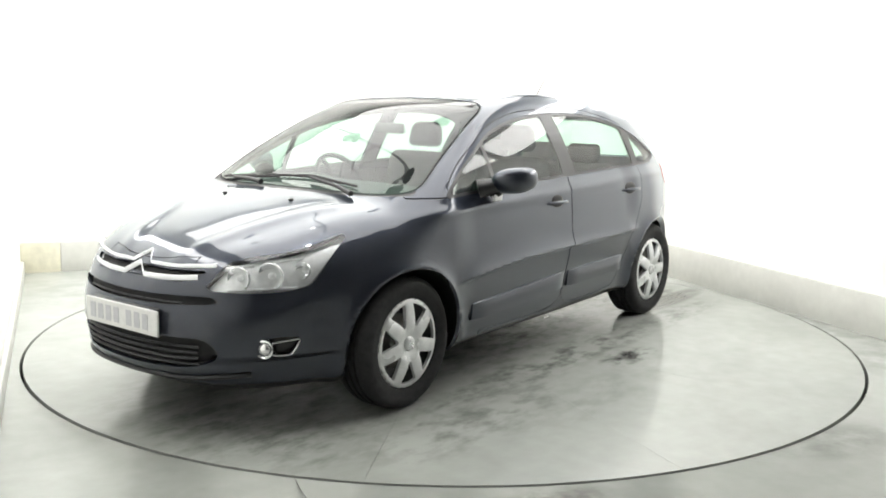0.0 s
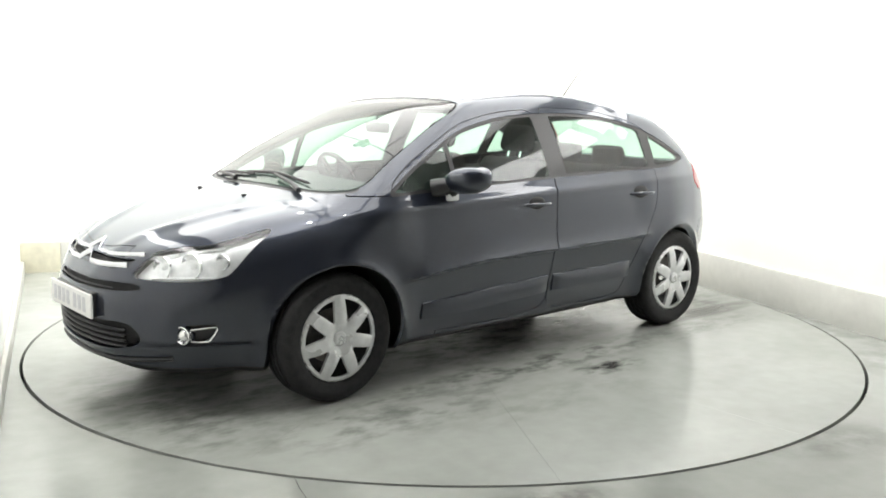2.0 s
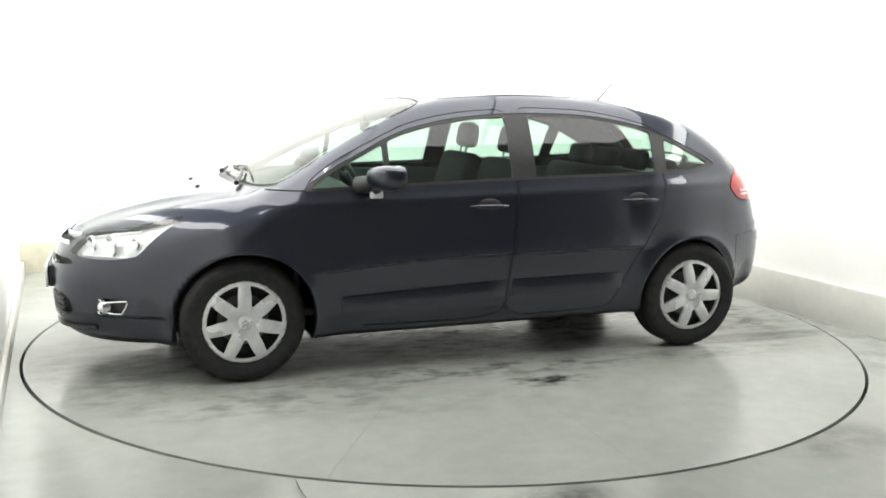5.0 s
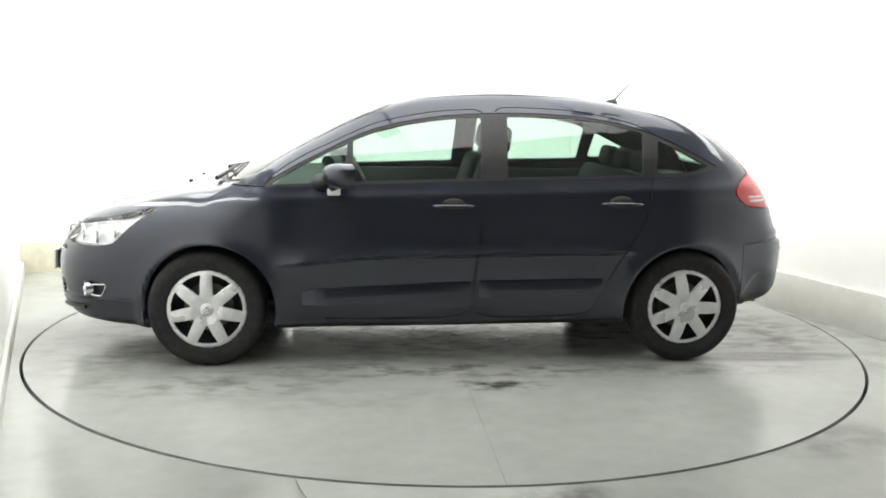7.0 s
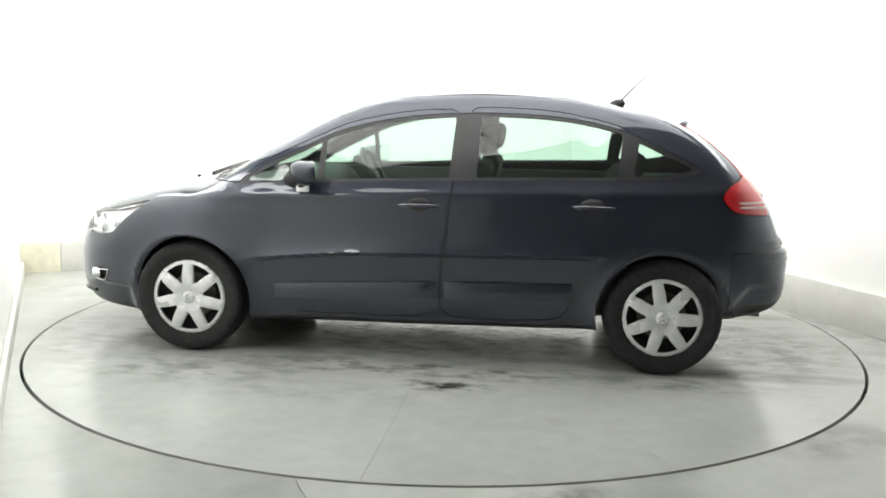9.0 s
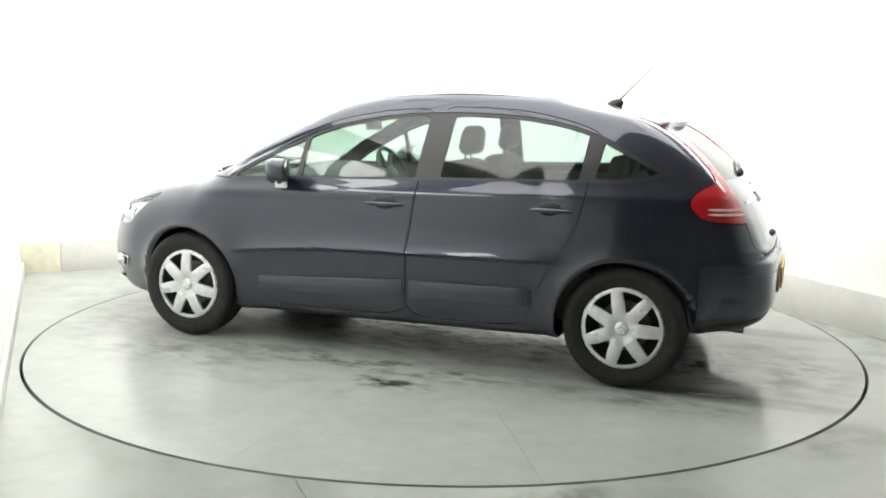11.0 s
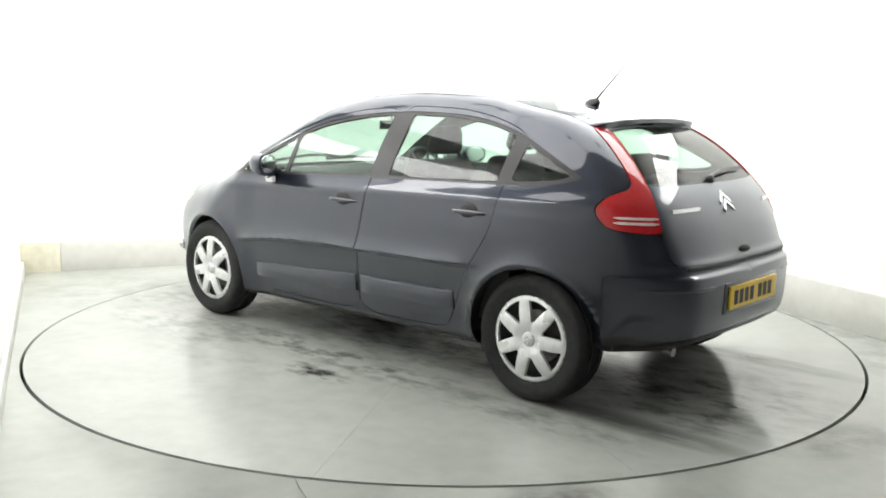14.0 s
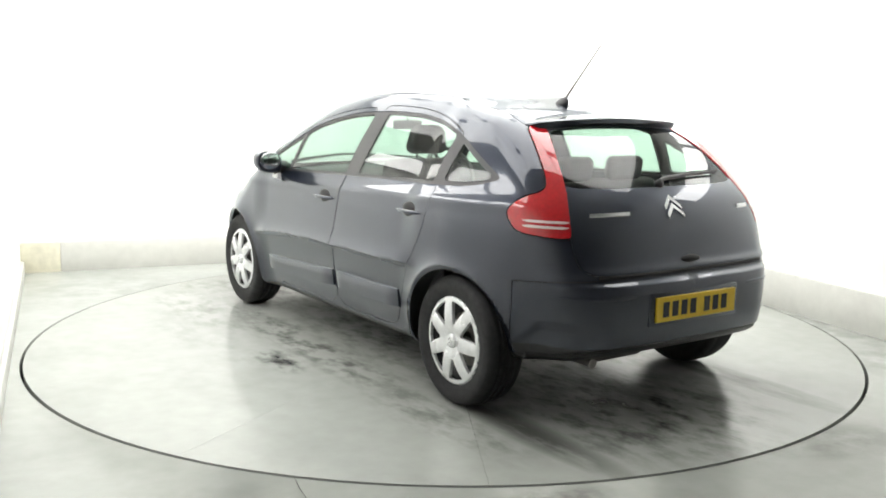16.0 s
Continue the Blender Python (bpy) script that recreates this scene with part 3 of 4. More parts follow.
skin.cut(["shell"], lambda x, y, z, p=rounded([(-.075, .385), (-.06, .355), (.0, .345), (.06, .352), (.10, .40), (.105, .428), (.03, .432), (-.05, .425)]):
         np.where(x > .4, inside_of(p, (y - x) / math.sqrt(2), z), 1.0), "fog_bay")
skin.panel(["shell"], lambda x, y, z: np.maximum(z - .61 - .05 * np.clip((x - .4) * 2, 0, 1), .335 - x), "bumper_front")
skin.panel(["shell"], lambda x, y, z: np.maximum(z - .655 - .02 * np.clip((-x - 3.0) * 4, 0, 1), x + 2.955), "bumper_rear")
skin.cut(["bumper_rear"], lambda x, y, z: z - .375, "valance")
skin.panel(["shell"], lambda x, y, z: np.maximum(np.maximum(-.62 - x, z - .965), .30 - y), "wing", .003)
skin.panel(["shell"], top_zone([(-1.07, -.3), (-1.07, .3), (-1.06, .52), (-1.4, .50), (-2.0, .50), (-2.5, .485), (-2.66, .47), (-2.70, .3), (-2.70, -.3)], 1.2), "roof", .004)

OFF = pose(1.3473, -.029, 0)
car = thing("car", "dark blue-grey metallic five-door hatchback parked on the turntable", "car")


def fit_on(name, data, mat, label="", parent=None, smooth=True, at=None):
    return part(name, data, mat, parent or car, label, smooth, at=(OFF if parent is None else Matrix()) @ (at or Matrix()))


def both(key, name, mat, label="", push=0.0, flange=.014, parents=(None, None)):
    bm = skin.take(key, push, flange)
    other = mirrored(bm)
    return fit_on(name, bm, mat, label, parents[0]), fit_on(name, other, mat, label, parents[1])


def whole(key, name, mat, label="", push=0.0, flange=.014):
    return fit_on(name, joined(skin.take(key, push, flange)), mat, label)


shell = whole("shell", "body", PAINT, "dark blue-grey painted body with pillars and rear wings")
whole("under", "underbody", BLACK, "black underbody", flange=0)
whole("gap", "seam", SEAM, "dark shut lines", push=.008, flange=0)
door_f = both("door_front", "front_door", PAINT)
door_r = both("door_rear", "rear_door", PAINT)
both("surround", "window_surround", BLACK, "black window surround", push=.004)
both("pane_vent", "vent_window", GLASS, "small fixed window", push=.006, flange=.004)
both("pane_front", "window", GLASS, "greenish tinted window", push=.006, flange=.004, parents=door_f)
both("pane_rear", "window", GLASS, "greenish tinted window", push=.006, flange=.004, parents=door_r)
both("pane_quarter", "quarter_window", GLASS, "small tinted quarter window", push=.006, flange=.004)
windscreen = whole("windscreen", "windscreen", GLASS, "raked tinted windscreen", push=.003, flange=.004)
tailgate = whole("tailgate", "tailgate", PAINT, "painted tailgate below the rear window")
rear_glass = whole("rear_glass", "rear_window", GLASS, "tinted rear window", push=.003, flange=.004)
bonnet = whole("bonnet", "bonnet", PAINT, "domed bonnet with two raised ribs")
whole("cowl", "cowl", BLACK, "black cowl below the windscreen", push=.006)
both("wing", "front_wing", PAINT)
whole("roof", "roof", PAINT)
bumper_f = whole("bumper_front", "front_bumper", PAINT, "painted front bumper")
bumper_r = whole("bumper_rear", "rear_bumper", PAINT, "painted rear bumper")
whole("valance", "valance", BLACK, "black lower edge of the rear bumper", push=.004)
whole("grille_top", "upper_grille", SEAM, "black slot between the chrome bars", push=.02)
whole("grille_mid", "middle_grille", SEAM, "black slot above the number plate", push=.025)
def pillar_trim(p):
    return p[2] > 1.0 and p[1] > .3 and p[0] < -.3


fit_on("pillar_trim", joined(skin.take("shell", .02, 0, pillar_trim)), TRIM, "dark inner pillar trim")
low = whole("grille_low", "lower_grille", SEAM, "black lower grille", push=.035)
fog_bays = both("fog_bay", "fog_lamp_bay", BLACK, "black recess", push=.02)


# ---- wheels ----
def tyre_mesh():
    prof = [(.205, -.085), (.225, -.098), (.262, -.104), (.290, -.098), (.305, -.082), (.311, -.06)]
    for k in range(4):                      # tread ribs with grooves
        y = -.055 + .0367 * k
        prof += [(.312, y), (.312, y + .012), (.304, y + .014), (.304, y + .019)] if k < 3 else [(.312, y), (.311, .06)]
    prof += [(.305, .082), (.290, .098), (.286, .0995), (.262, .104), (.258, .1025), (.225, .099), (.212, .09), (.205, .08)]
    return lathe(prof, 96)


def cover_mesh(turn):
    """Seven-spoke wheel cover; spokes widen to the rim between rounded slots."""
    rows = [(.034, .094), (.045, .099), (.060, .102), (.074, .104), (.088, .105), (.110, .105), (.135, .103), (.160, .100), (.180, .096), (.188, .094), (.196, .095), (.204, .092), (.211, .086), (.213, .078)]
    sect = 2 * math.pi / 7

    def slot(r):                            # half angle of the slot at radius r
        t = min(max((r - .088) / .09, 0), 1)
        return radians(4 + 12.5 * t ** .75)
    bm = bmesh.new()
    grid = []
    for r, h in rows:
        line = []
        for s in range(7):
            mid = turn + s * sect
            w = slot(r)
            half = sect / 2 - w
            cols = [-w, -w * .33, w * .33, w] + [w + 2 * half * q for q in (.08, .25, .5, .75, .92)]
            for c, a in enumerate(cols):
                q = 0
                if c >= 4:
                    q = (1, 2.2, 2.8, 2.2, 1)[c - 4]
                rise = .0022 * q if .07 < r < .19 else 0
                line.append(bm.verts.new((r * math.cos(mid + a), h + rise, r * math.sin(mid + a))))
        grid.append(line)
    n = len(grid[0])
    for i in range(len(rows) - 1):
        for j in range(n):
            hole = (j % 9) < 3 and .087 < rows[i][0] and rows[i + 1][0] < .189
            if not hole:
                k = (j + 1) % n
                bm.faces.new((grid[i][j], grid[i][k], grid[i + 1][k], grid[i + 1][j]))
    edges = [e for e in bm.edges if e.is_boundary]
    res = bmesh.ops.extrude_edge_only(bm, edges=edges)
    for v in res["geom"]:
        if isinstance(v, bmesh.types.BMVert):
            v.co.y -= .016
    bmesh.ops.recalc_face_normals(bm, faces=bm.faces[:])
    return bm


def chevrons(scale, depth, gap=.42):
    """Two stacked plain chevrons in the x-z plane, facing +y."""
    bm = bmesh.new()
    for k in (0, 1):
        z = -gap * k
        pts = [(-.5, -.38), (0, .10), (.5, -.38), (.5, -.17), (0, .34), (-.5, -.17)]
        f = bm.faces.new([bm.verts.new((x * scale, 0, (q + z + .2) * scale)) for x, q in pts])
        for v in bmesh.ops.extrude_face_region(bm, geom=[f])["geom"]:
            if isinstance(v, bmesh.types.BMVert):
                v.co.y += depth
    bmesh.ops.recalc_face_normals(bm, faces=bm.faces[:])
    return bm


def wheel(x, side, turn):
    w = new("wheel")
    w.parent = car
    w.matrix_basis = OFF @ pose(x, side * .745, .312, 0, 0, 0 if side > 0 else 180)
    w["label"] = "black tyre with silver seven-spoke cover"
    part("tyre", tyre_mesh(), TYRE, w)
    part("rim", lathe([(.03, .0), (.12, .005), (.165, .03), (.185, .055), (.2, .075), (.208, .088), (.206, .09), (.195, .06), (.195, -.08), (.208, -.09)], 64), BLACK, w, "black steel rim")
    part("brake_disc", lathe([(.04, -.005), (.13, -.005), (.13, .012), (.04, .012)], 48, closed=True), DISC, w)
    part("wheel_cover", cover_mesh(turn), SILVER, w, "silver plastic wheel cover")
    part("centre_cap", lathe([(.0, .108), (.022, .108), (.031, .105), (.035, .098), (.036, .09)], 40), SILVER, w)
    part("emblem", chevrons(.034, .003, .5), CHROME, w, at=pose(0, .1075, 0))
    return w


wheel(0, 1, radians(-90))
wheel(ARCH_R, 1, radians(105))
wheel(0, -1, radians(-60))
wheel(ARCH_R, -1, radians(20))


def wheel_well(x, side):
    verts, faces = [], []
    prof = [(.012, .345), (.05, .353), (.25, .355), (0, .341), (0, .0)]
    steps = 28
    a = np.radians(-5 + 190 * np.arange(steps + 1) / steps)
    rim = np.stack([x + .351 * np.cos(a), np.zeros(steps + 1), ARCH_Z + .351 * np.sin(a)], 1)
    out = onto(rim, np.tile([[0, 1.0, 0]], (steps + 1, 1)))[:, 1]
    for i in range(steps + 1):
        for q, (inset, r) in enumerate(prof):
            y = out[i] - inset if q < 3 else .42
            verts.append((x + r * math.cos(a[i]), side * y, ARCH_Z + r * math.sin(a[i])))
    k = len(prof)
    for i in range(steps):
        for q in range(k - 1):
            faces.append((i * k + q, i * k + q + 1, (i + 1) * k + q + 1, (i + 1) * k + q))
    return fit_on("arch_liner", (verts, faces), BLACK)


for sx in (1, -1):
    wheel_well(-.016, sx)
    wheel_well(ARCH_R + .016, sx)


# ---- lamps ----
def along(path, lift):
    """Lifts surface points off the skin."""
    return [tuple(np.array(p) + normal_at(np.array(p)) * lift) for p in path]


def front_corner(s, z, side=1):
    r2 = math.sqrt(2)
    p = onto(np.array([[.3 - s / r2, .3 + s / r2, z]]), np.array([[1 / r2, 1 / r2, 0]]))[0]
    return p


def rear_corner(s, z):
    r2 = math.sqrt(2)
    return onto(np.array([[s / r2 - 1.5, s / r2 + 1.5, z]]), np.array([[-1 / r2, 1 / r2, 0]]))[0]


def flip(data):
    v, f = data
    return [(p[0], -p[1], p[2]) for p in v], [tuple(reversed(q)) for q in f]


def pair(name, data, mat, parents, label=""):
    part(name, data, mat, parents[0], label)
    part(name, flip(data), mat, parents[1], label)


def bowl(p, axis, r, depth):
    """A round reflector dish that opens along axis."""
    m = Matrix.Translation(p) @ Vector(axis).to_track_quat("Z", "Y").to_matrix().to_4x4()
    prof = [(.001, -depth), (r * .35, -depth * .9), (r * .7, -depth * .5), (r * .93, -.004), (r, 0), (r * 1.06, -.002), (r * 1.06, -.012)]
    v, f = lathe(prof, 32, "z")
    return [tuple(m @ Vector(q)) for q in v], f


def ball(p, r, sq=(1, 1, 1)):
    bm = bmesh.new()
    bmesh.ops.create_uvsphere(bm, u_segments=16, v_segments=10, radius=r, matrix=Matrix.LocRotScale(p, None, sq))
    v = [tuple(q.co) for q in bm.verts]
    bm.verts.index_update()
    f = [tuple(q.index for q in g.verts) for g in bm.faces]
    bm.free()
    return v, f


heads = both("headlight", "headlight", CLEAR, "clear swept-back headlight with bright reflectors", push=.001, flange=.006)
inner = skin.take("headlight", .035, 0)
other = mirrored(inner)
part("housing", inner, HOUSING, heads[0])
part("housing", other, HOUSING, heads[1])
for s, z, r in ((-.155, .682, .050), (-.02, .69, .056), (.115, .71, .034)):
    p = front_corner(s, z)
    q = Vector(p - normal_at(p) * .018)
    pair("reflector", bowl(q, (1, .35, 0), r, r * .8), REFLECTOR, heads, "chrome reflector bowl")
    pair("bulb_cap", ball(q - Vector((.02, .007, 0)), r * .3), HOUSING, heads)
for s0, s1, z in ((-.24, -.09, .725), (-.05, .12, .755), (-.2, .1, .637)):
    path = [front_corner(s0 + (s1 - s0) * k / 6, z + .02 * (k / 6) * (z > .7)) for k in range(7)]
    pair("bezel", tube(along(path, -.03), .008, 6), HOUSING, heads)

tails = both("tail_lamp", "tail_lamp", RED, "red boomerang tail lamp reaching up the pillar", push=-.003, flange=.008)
for z in (.915, .893):
    path = [rear_corner(-1.785 + .2 * k / 8, z + .004 * (k / 8)) for k in range(9)]
    pair("light_strip", tube(along(path, .004), [.002] + [.0065] * 7 + [.002], 6, .5), PALE, tails, "pale horizontal strip")

back = skin.take("tail_lamp", .012, 0)
other = mirrored(back)
part("lamp_back", back, TRIM, tails[0], "dark lamp carrier")
part("lamp_back", other, TRIM, tails[1], "dark lamp carrier")

# fog lamps in chrome frames
for side, bay in ((1, fog_bays[0]), (-1, fog_bays[1])):
    c = front_corner(-.045, .383)
    q = Vector(c + normal_at(c) * .002)
    ax = (1, .45, 0)
    m = Matrix.Translation(q) @ Vector(ax).to_track_quat("Z", "Y").to_matrix().to_4x4()
    v, f = lathe([(.030, .004), (.036, .010), (.041, .008), (.042, -.03)], 36, "z")
    ringd = ([tuple(m @ Vector(k)) for k in v], f)
    lens = ball(q - Vector((.012, .005, 0)), .031)
    frame_path = [front_corner(s, z) for s, z in ((-.012, .408), (.05, .416), (.098, .42), (.10, .414), (.088, .385), (.068, .358), (.058, .353), (.02, .352), (-.012, .356))]
    framed = tube(along(frame_path, .006), .0045, 6)
    for nm, data, mat, lb in (("ring", ringd, CHROME, "chrome ring"), ("lens", lens, REFLECTOR, "round fog lamp lens"), ("trim_frame", framed, CHROME, "chrome frame")):
        part(nm, data if side > 0 else flip(data), mat, bay, lb)


# ---- front: chrome bars, grille slats, plate ----
def front_path(pts, lift, n=10):
    out = []
    for (y0, z0), (y1, z1) in zip(pts[:-1], pts[1:]):
        for k in range(n):
            out.append(at_front(y0 + (y1 - y0) * k / n, z0 + (z1 - z0) * k / n))
    out.append(at_front(*pts[-1]))
    return along(out, lift)


fit_on("chrome_bar", tube(front_path([(-.415, .722), (-.25, .708), (-.062, .705), (0, .748), (.062, .705), (.25, .708), (.415, .722)], .002, 8), .0115, 8, .4), CHROME, "upper chrome bar rising to a chevron")
fit_on("chrome_bar", tube(front_path([(-.365, .674), (-.25, .664), (-.068, .659), (0, .702), (.068, .659), (.25, .664), (.365, .674)], .002, 8), .0145, 8, .35), CHROME, "lower chrome bar rising to a chevron")
for z in (.312, .338, .364, .390):
    w = .40 + .1 * (z - .3)
    part("slat", tube(front_path([(-w, z), (0, z - .004), (w, z)], -.012, 10), .006, 6, 1.3), BLACK, low)
part("slat", tube(front_path([(-.33, .575), (0, .572), (.33, .575)], -.008, 10), .004, 6, 1.3), BLACK, low)
fit_on("chin", tube(front_path([(-.55, .268), (-.3, .248), (0, .243), (.3, .248), (.55, .268)], .002, 8), .012, 8, 1.2), BLACK, "black chin strip")


def plate(name, x, z, tilt, mat, ink, facing, label):
    ob = fit_on(name, block(-.008, .004, -.26, .26, -.0555, .0555, .003, 1), mat, label, at=pose(x, 0, z, 0, tilt, 0 if facing > 0 else 180))
    for k in range(7):
        y = (-.202 + .058 * k + (.033 if k > 3 else 0))
        part("lettering_bar", block(.0045, .006, y - .019, y + .019, -.034, .034), ink, ob, smooth=False)
    return ob


plate("front_plate", .946, .482, 0, WHITE_PLATE, GLARE_INK, 1, "white number plate with bars paled for glare")
fit_on("plate_holder", block(.86, .937, -.235, .235, .424, .541, .012), BLACK, "black plate holder")
plate("rear_plate", -3.332, .533, 0, YELLOW_PLATE, INK, -1, "yellow number plate with dark bars")
fit_on("plate_holder", block(-3.323, -3.25, -.29, .29, .455, .61, .012), PAINT, "painted recess round the plate")
fit_on("washer_nozzle", ball(at_top(.165, .24) + np.array([0, 0, .004]), .011, (1.3, 1, .6)), BLACK)
fit_on("washer_nozzle", ball(at_top(.165, -.24) + np.array([0, 0, .004]), .011, (1.3, 1, .6)), BLACK)


# ---- sides: handles, rub strips, mirrors ----
def handle(x, z, door, side):
    c = at_side(x, z)
    n = normal_at(c)
    cup = ball(c - n * .014, 1, (.078, .026, .044))
    bar = tube([tuple(at_side(x + d, z - .004) + np.array([0, lift, 0])) for d, lift in ((-.112, .003), (-.095, .016), (-.05, .026), (0, .028), (.05, .026), (.095, .016), (.112, .003))],
               [.003, .008, .010, .010, .010, .008, .003], 8, .7)
    recess = part("handle_cup", cup if side > 0 else flip(cup), SEAM, door, "dark hollow behind the handle")
    part("handle", bar if side > 0 else flip(bar), PAINT, door)
    return recess


def rub_strip(x0, x1, door, side):
    """A broad moulding with a sharp upper ledge."""
    verts, faces, n = [], [], 20
    for i in range(n + 1):
        x = x0 + (x1 - x0) * i / n
        z = .455 + (x + 1.4) * -.018 - .035 * max(x + 1.4, 0)
        h = .085 - .028 * max(x + .9, 0)
        end = min(1, min(i, n - i) / 1.5)
        for dz, out in ((.012, -.003), (.006, .012), (-.002, .017), (-h * .6, .027), (-h, .031), (-h - .006, -.004)):
            p = at_side(x, z + dz)
            verts.append((x, p[1] + (out if out < 0 else out * (.35 + .65 * end)), z + dz))
    k = 6
    for i in range(n):
        for q in range(k - 1):
            faces.append((i * k + q, i * k + q + 1, (i + 1) * k + q + 1, (i + 1) * k + q))
    faces += [tuple(range(k)), tuple(range(n * k, n * k + k))[::-1]]
    data = (verts, faces)
    part("rub_strip", data if side > 0 else flip(data), PAINT, door, "raised body-coloured rub strip")


for side in (1, -1):
    i = 0 if side > 0 else 1
    handle(-1.303, .874, door_f[i], side)
    handle(-2.225, .890, door_r[i], side)
    rub_strip(-.50, -1.405, door_f[i], side)
    rub_strip(-1.45, -2.13, door_r[i], side)


def mirror(side):
    m = new("door_mirror")
    m.parent = car
    m.matrix_basis = OFF
    m["label"] = "dark door mirror on a black foot"
    bm = bmesh.new()
    bmesh.ops.create_uvsphere(bm, u_segments=32, v_segments=20, radius=1)
    for v in bm.verts:
        x, y, z = v.co
        x = (abs(x) ** .8) * (1 if x > 0 else -1)
        z = (abs(z) ** .85) * (1 if z > 0 else -1)
        y = (abs(y) ** .8) * (1 if y > 0 else -1)
        if x < -.35:
            x = -.35 + (x + .35) * .12          # the flat glass side faces the rear
        v.co = (-.715 + x * .096 - .035 * y, side * (.938 + y * .098), 1.042 + z * .066 + .012 * y - .012 * (1 - abs(x)))
    bmesh.ops.recalc_face_normals(bm, faces=bm.faces[:])
    part("mirror_shell", bm, PAINT, m)
    bm = bmesh.new()
    bmesh.ops.create_uvsphere(bm, u_segments=24, v_segments=12, radius=1, matrix=Matrix.LocRotScale((-.758, side * .941, 1.042), Euler((0, 0, radians(18 * side))), (.006, .081, .052)))
    part("mirror_glass", bm, CHROME, m, "bright mirror glass")
    data = tube([(-.60, side * .79, .985), (-.64, side * .84, 1.0), (-.69, side * .90, 1.015)], [.05, .042, .03], 12, 1.2)
    part("mirror_foot", data, BLACK, m)
    bm = block(-.705, -.635, side * .846, side * .874, .925, .962, .008)
    part("repeater", bm, PALE_LENS, m, "small pale side repeater")
    data = tube([(-.645, side * .85, .945), (-.69, side * .868, .985), (-.70, side * .90, 1.01)], [.02, .026, .024], 10)
    part("mirror_stem", data, BLACK, m)


PALE_LENS = material("repeater_lens", (.82, .83, .84), .2, .1, 60, .05, coat=1.0)
mirror(1)
mirror(-1)

# ---- roof and rear: aerial, spoiler, wipers, badges ----
aerial = new("aerial")
aerial.parent = car
aerial.matrix_basis = OFF
aerial["label"] = "short black roof aerial leaning back"
zt = float(at_top(-2.36, 0)[2])
bm = bmesh.new()
bmesh.ops.create_uvsphere(bm, u_segments=20, v_segments=12, radius=1)
for v in bm.verts:
    x, y, z = v.co
    v.co = (-2.36 + x * .05 - .018 * z, y * .022 * (1 - .4 * max(z, 0)), zt + max(z, -.2) * .036)
part("aerial_base", bm, BLACK, aerial)
part("rod", tube([(-2.385, 0, zt + .025), (-2.46, 0, zt + .105), (-2.645, 0, zt + .30)], [.006, .0042, .0026], 8), BLACK, aerial)


def spoiler():
    verts, faces, n = [], [], 40
    for i in range(n + 1):
        y = -.50 + i / n
        e = min(1, (.5 - abs(y)) / .06 + .15)
        a = at_top(-2.58, y)
        b = at_top(-2.68, y)
        tip = np.array([-2.765 + .16 * y * y + .05 * (1 - e), y, 1.352 - .10 * y * y - .016 * (1 - e)])
        under = at_rear(y, 1.312 - .12 * y * y)
        for p in (a + [0, 0, -.004], a + [0, 0, .004], b + [0, 0, .012 * e], tip + [.012, 0, .006], tip, tip + [.006, 0, -.018 * e - .004], under + [.02, 0, 0]):
            verts.append(tuple(p))
    k = 7
    for i in range(n):
        for q in range(k - 1):
            faces.append((i * k + q, (i + 1) * k + q, (i + 1) * k + q + 1, i * k + q + 1))
    faces += [tuple(range(k))[::-1], tuple(range(n * k, n * k + k))]
    return verts, faces


spoil = fit_on("spoiler", spoiler(), PAINT, "painted lip spoiler over the rear window")
part("brake_light", block(-2.752, -2.74, -.14, .14, 1.332, 1.345, .003, 1), PALE, spoil, "slim high brake light")
pw = [at_rear(y, z) for y, z in ((.01, 1.062), (-.03, 1.072), (-.2, 1.085), (-.43, 1.09))]
wr = fit_on("rear_wiper", tube(along(pw, .014), [.012, .010, .007, .005], 8), BLACK, "black rear wiper", parent=None)
part("blade", tube(along([at_rear(y, z) for y, z in ((-.07, 1.082), (-.25, 1.097), (-.46, 1.098))], .006), [.006, .008, .005], 6, .6), BLACK, wr)
part("pivot", ball(at_rear(.005, 1.058), .022), BLACK, wr)


def on_top(pts, lift):
    return along([at_top(x, y) for x, y in pts], lift)


for pts, blade in ((((-.02, .46), (-.06, .34), (-.105, .10)), ((-.105, .42), (-.125, .1), (-.115, -.22))), (((-.01, -.16), (-.05, -.28), (-.085, -.45)), ((-.10, -.12), (-.105, -.35), (-.125, -.58)))):
    w = fit_on("front_wiper", tube(on_top(pts, .020), [.014, .011, .007], 8), BLACK, "black windscreen wiper")
    part("blade", tube(on_top(blade, .010), [.007, .010, .006], 6, .7), BLACK, w)

rb = at_rear(0, .962)
nb = normal_at(rb)
tilt = math.degrees(math.atan2(nb[2], -nb[0]))
part("emblem", chevrons(.105, .006, .40), CHROME, tailgate, "chrome double chevron", at=Matrix.Translation(rb) @ pose(0, 0, 0, 0, tilt, 0) @ pose(0, 0, 0, 0, 0, 90))


def badge_bar(y0, y1, z, h):
    p = [at_rear(y0 + (y1 - y0) * k / 6, z) for k in range(7)]
    part("badge_bar", tube(along(p, .002), h / 2, 6, .35), CHROME, tailgate, "slim chrome badge strip")


badge_bar(.50, .28, .94, .022)
badge_bar(-.46, -.55, .94, .024)
fit_on("tailgate_handle", ball(at_rear(-.02, .735), 1, (.02, .06, .018)), SEAM, "dark tailgate release")
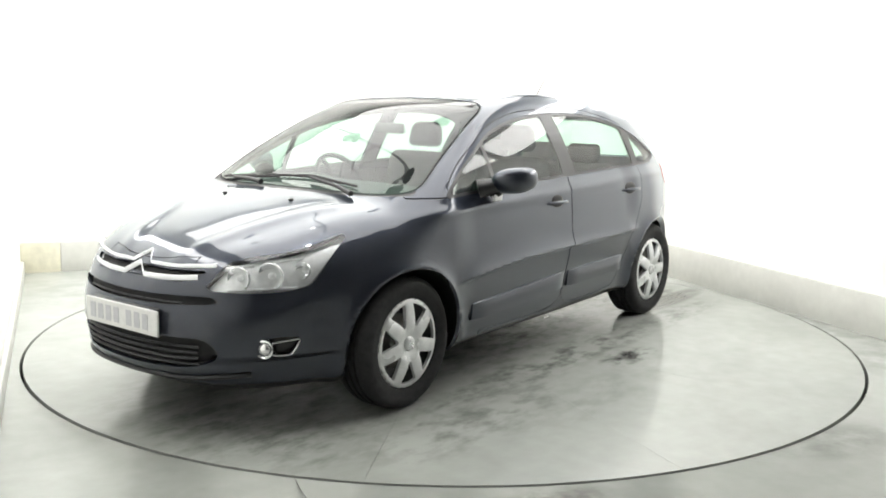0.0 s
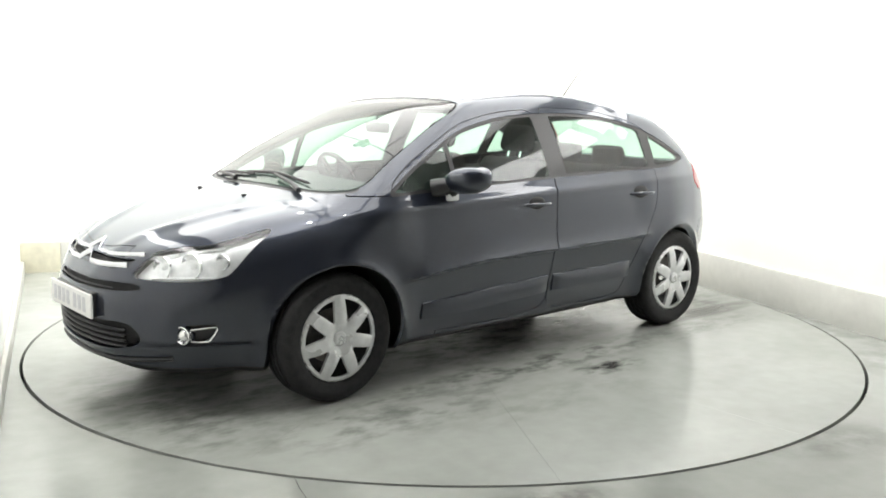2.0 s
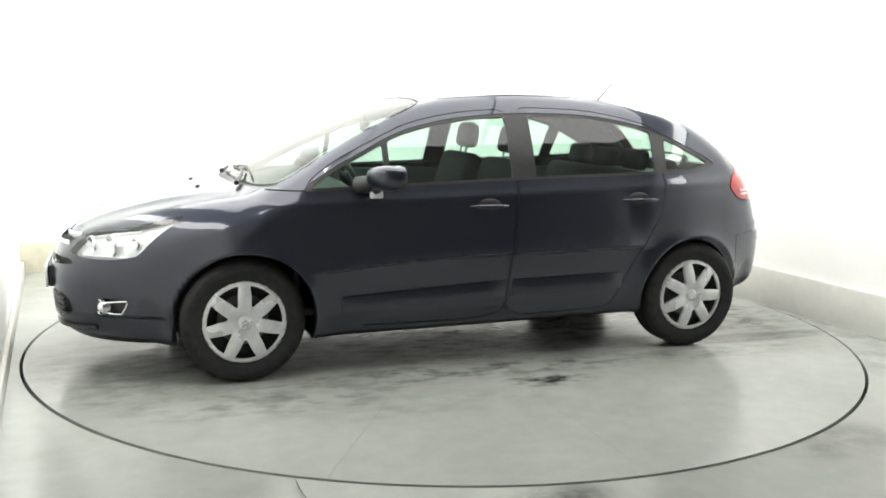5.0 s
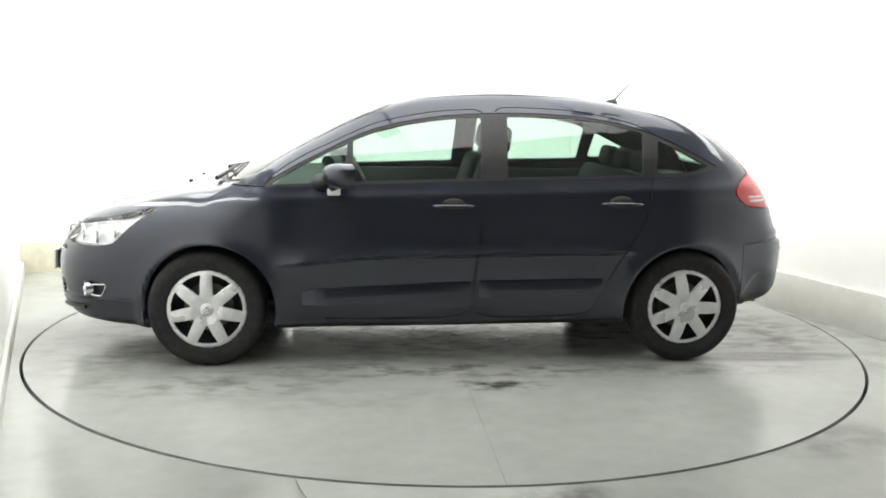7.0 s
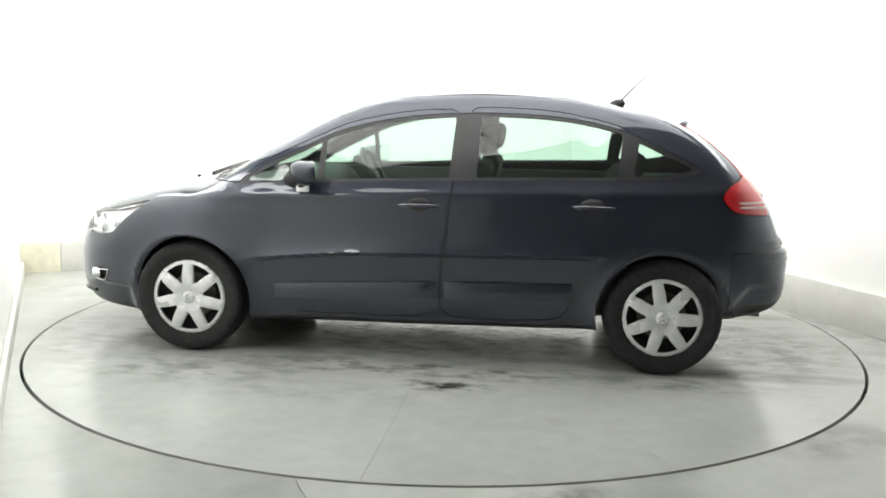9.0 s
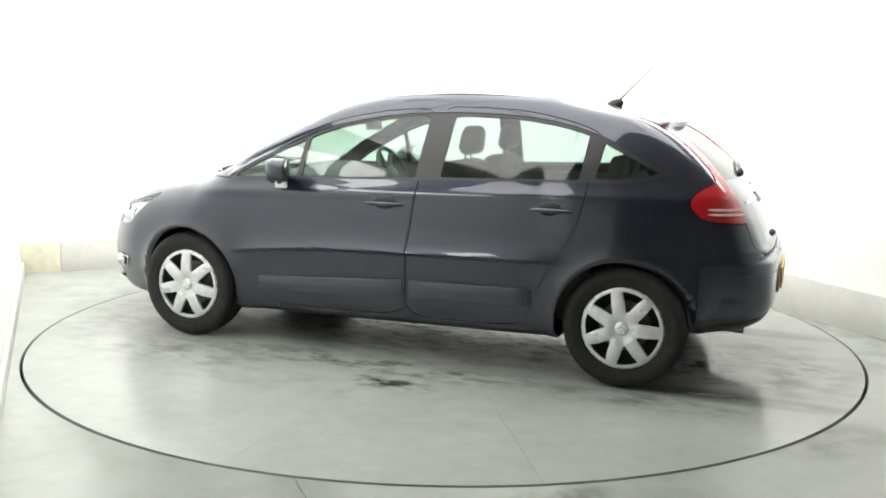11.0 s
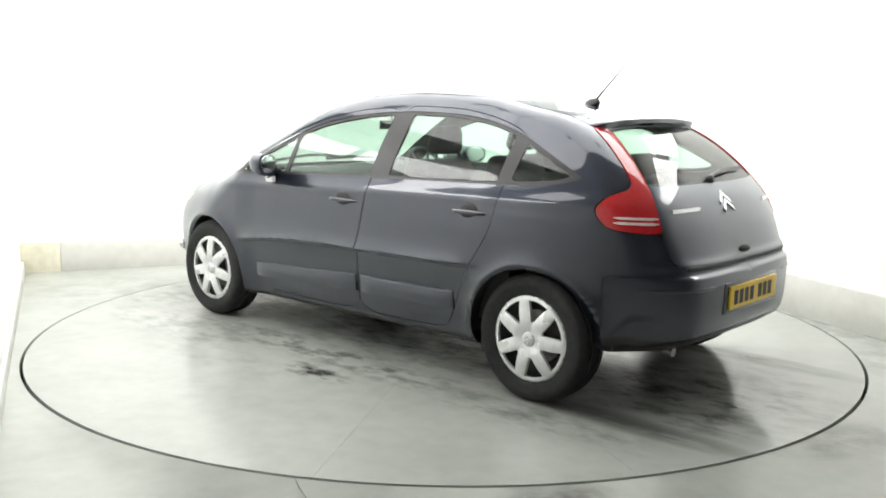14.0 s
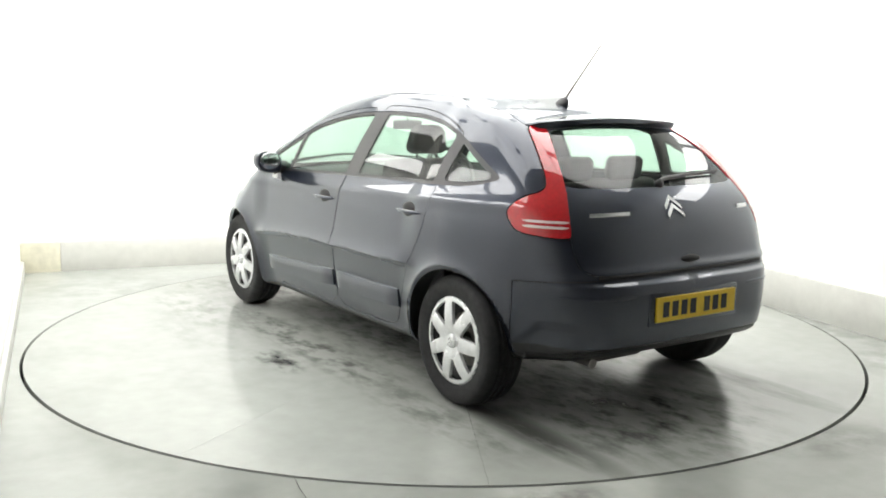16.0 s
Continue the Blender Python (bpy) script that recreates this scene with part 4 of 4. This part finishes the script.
fit_on("tailgate_lip", tube([tuple(p) for p in along([at_rear(-.53 + 1.06 * k / 16, .688) for k in range(17)], -.004)], .010, 6), SEAM, "dark lower edge of the tailgate")
# bumper mouldings
for y0, y1 in ((.70, .36), (-.36, -.70)):
    p = [at_rear(y0 + (y1 - y0) * k / 8, .60) for k in range(9)]
    part("bumper_strip", tube(along(p, .0), [.003] + [.009] * 7 + [.003], 8, .4), PAINT, bumper_r)
fit_on("exhaust", tube([(-2.9, .47, .285), (-3.10, .47, .29), (-3.17, .47, .285)], [.024, .024, .023], 14), DISC, "dull steel exhaust pipe")
fit_on("silencer", block(-3.14, -2.96, .12, .42, .27, .35, .03, 3), DISC, "dull steel silencer box")


# ---- the cabin ----
def seat(x, y, name, label):
    s = new(name)
    s.parent = car
    s.matrix_basis = OFF
    s["label"] = label
    part("cushion", block(x - .02, x + .50, y - .25, y + .25, .42, .60, .06, 4), FABRIC, s)
    bm = block(-.07, .07, -.25, .25, 0, .60, .06, 4)
    bmesh.ops.transform(bm, matrix=pose(x - .02, y, .52, 0, -18, 0), verts=bm.verts)
    part("backrest", bm, FABRIC, s)
    bm = block(-.045, .045, -.13, .13, 0, .165, .044, 5)
    for v in bm.verts:
        v.co.y *= 1 - .28 * (v.co.z / .165) ** 2
    bmesh.ops.transform(bm, matrix=pose(x - .215, y, 1.125, 0, -10, 0), verts=bm.verts)
    part("headrest", bm, FABRIC, s)
    for d in (-.05, .05):
        part("headrest_post", tube([(x - .185, y + d, 1.06), (x - .215, y + d, 1.16)], .007, 8), CHROME, s)


seat(-1.40, .36, "front_seat", "dark grey fabric front seat")
seat(-1.40, -.36, "front_seat", "dark grey fabric front seat")
bench = new("rear_seat")
bench.parent = car
bench.matrix_basis = OFF
bench["label"] = "dark grey fabric rear bench"
part("cushion", block(-2.25, -1.85, -.66, .66, .40, .56, .06, 4), FABRIC, bench)
bm = block(-.07, .07, -.66, .66, 0, .55, .06, 4)
bmesh.ops.transform(bm, matrix=pose(-2.25, 0, .50, 0, -20, 0), verts=bm.verts)
part("backrest", bm, FABRIC, bench)
for y in (.36, 0, -.36):
    bm = block(-.04, .04, -.12, .12, 0, .13, .036, 4)
    bmesh.ops.transform(bm, matrix=pose(-2.46, y, 1.02, 0, -10, 0), verts=bm.verts)
    part("headrest", bm, FABRIC, bench)
fit_on("parcel_shelf", block(-2.99, -2.5, -.60, .60, .955, .975, .008), TRIM, "dark parcel shelf")
fit_on("cabin_floor", block(-3.0, -.25, -.72, .72, .30, .34, .01), TRIM, "dark cabin floor")
for side in (1, -1):
    fit_on("door_card", block(-2.42, -.40, side * .745, side * .77, .34, .965, .012), TRIM, "dark inner door trim")
    fit_on("boot_trim", block(-3.02, -2.43, side * .60, side * .64, .34, .965, .012), TRIM, "dark boot side trim")
fit_on("bulkhead", block(-.30, -.27, -.70, .70, .34, .90, .01), TRIM, "dark bulkhead")


def dashboard():
    prof = [(-.10, .945), (-.22, .965), (-.40, .985), (-.55, .985), (-.62, .965), (-.66, .91), (-.64, .82), (-.58, .72), (-.50, .62), (-.28, .60)]
    verts, faces, n = [], [], 14
    for i in range(n + 1):
        y = -.72 + 1.44 * i / n
        b = 1 - .08 * (y / .72) ** 4
        for x, z in prof:
            hump = .03 * math.exp(-((y + .36) / .16) ** 2) * (1 if -.64 < x < -.3 and z > .9 else 0)
            verts.append((x * b - .02 * abs(y), y, z - .03 * (y / .72) ** 2 + hump))
    k = len(prof)
    for i in range(n):
        for q in range(k):
            p = (q + 1) % k
            faces.append((i * k + q, (i + 1) * k + q, (i + 1) * k + p, i * k + p))
    return verts, faces


fit_on("dashboard", dashboard(), TRIM, "dark grey curved dashboard")
st = new("steering_wheel")
st.parent = car
st.matrix_basis = OFF @ pose(-.82, -.36, .935, 0, -62, 0)
st["label"] = "black steering wheel on the right-hand side"
part("rim", tube([(.185 * math.cos(2 * math.pi * k / 40), .185 * math.sin(2 * math.pi * k / 40), 0) for k in range(40)], .015, 8, closed=True), BLACK, st)
part("hub", ball((0, 0, -.02), .07, (1, 1, .5)), BLACK, st)
for a in (30, 150, 210, 330):
    c, s2 = math.cos(radians(a)), math.sin(radians(a))
    part("spoke", tube([(.05 * c, .05 * s2, -.02), (.18 * c, .18 * s2, 0)], .013, 6), BLACK, st)
fit_on("inner_mirror", block(-.845, -.825, -.11, .11, 1.235, 1.295, .012), BLACK, "black rear-view mirror")
fit_on("mirror_stalk", tube([(-.84, 0, 1.285), (-.83, 0, 1.335)], .008, 8), BLACK)


def headliner():
    verts, faces, n, m = [], [], 24, 16
    for i in range(n + 1):
        x = -1.06 - 1.56 * i / n
        ys = np.linspace(-.52, .52, m + 1)
        p = onto(np.stack([np.full(m + 1, x), ys, np.full(m + 1, .6)], 1), np.tile([[0, 0, 1.0]], (m + 1, 1)))
        verts += [(x, y, z - .03) for (_, y, z) in p]
    for i in range(n):
        for j in range(m):
            a = i * (m + 1) + j
            faces.append((a, a + m + 1, a + m + 2, a + 1))
    return verts, faces


fit_on("headliner", headliner(), HEADLINER, "pale grey headliner")


def motions():
    for it in (car, turntable):
        walk(it, [(t, pose(0, 0, 0, 0, 0, h)) for t, h in HEADING])


motions()
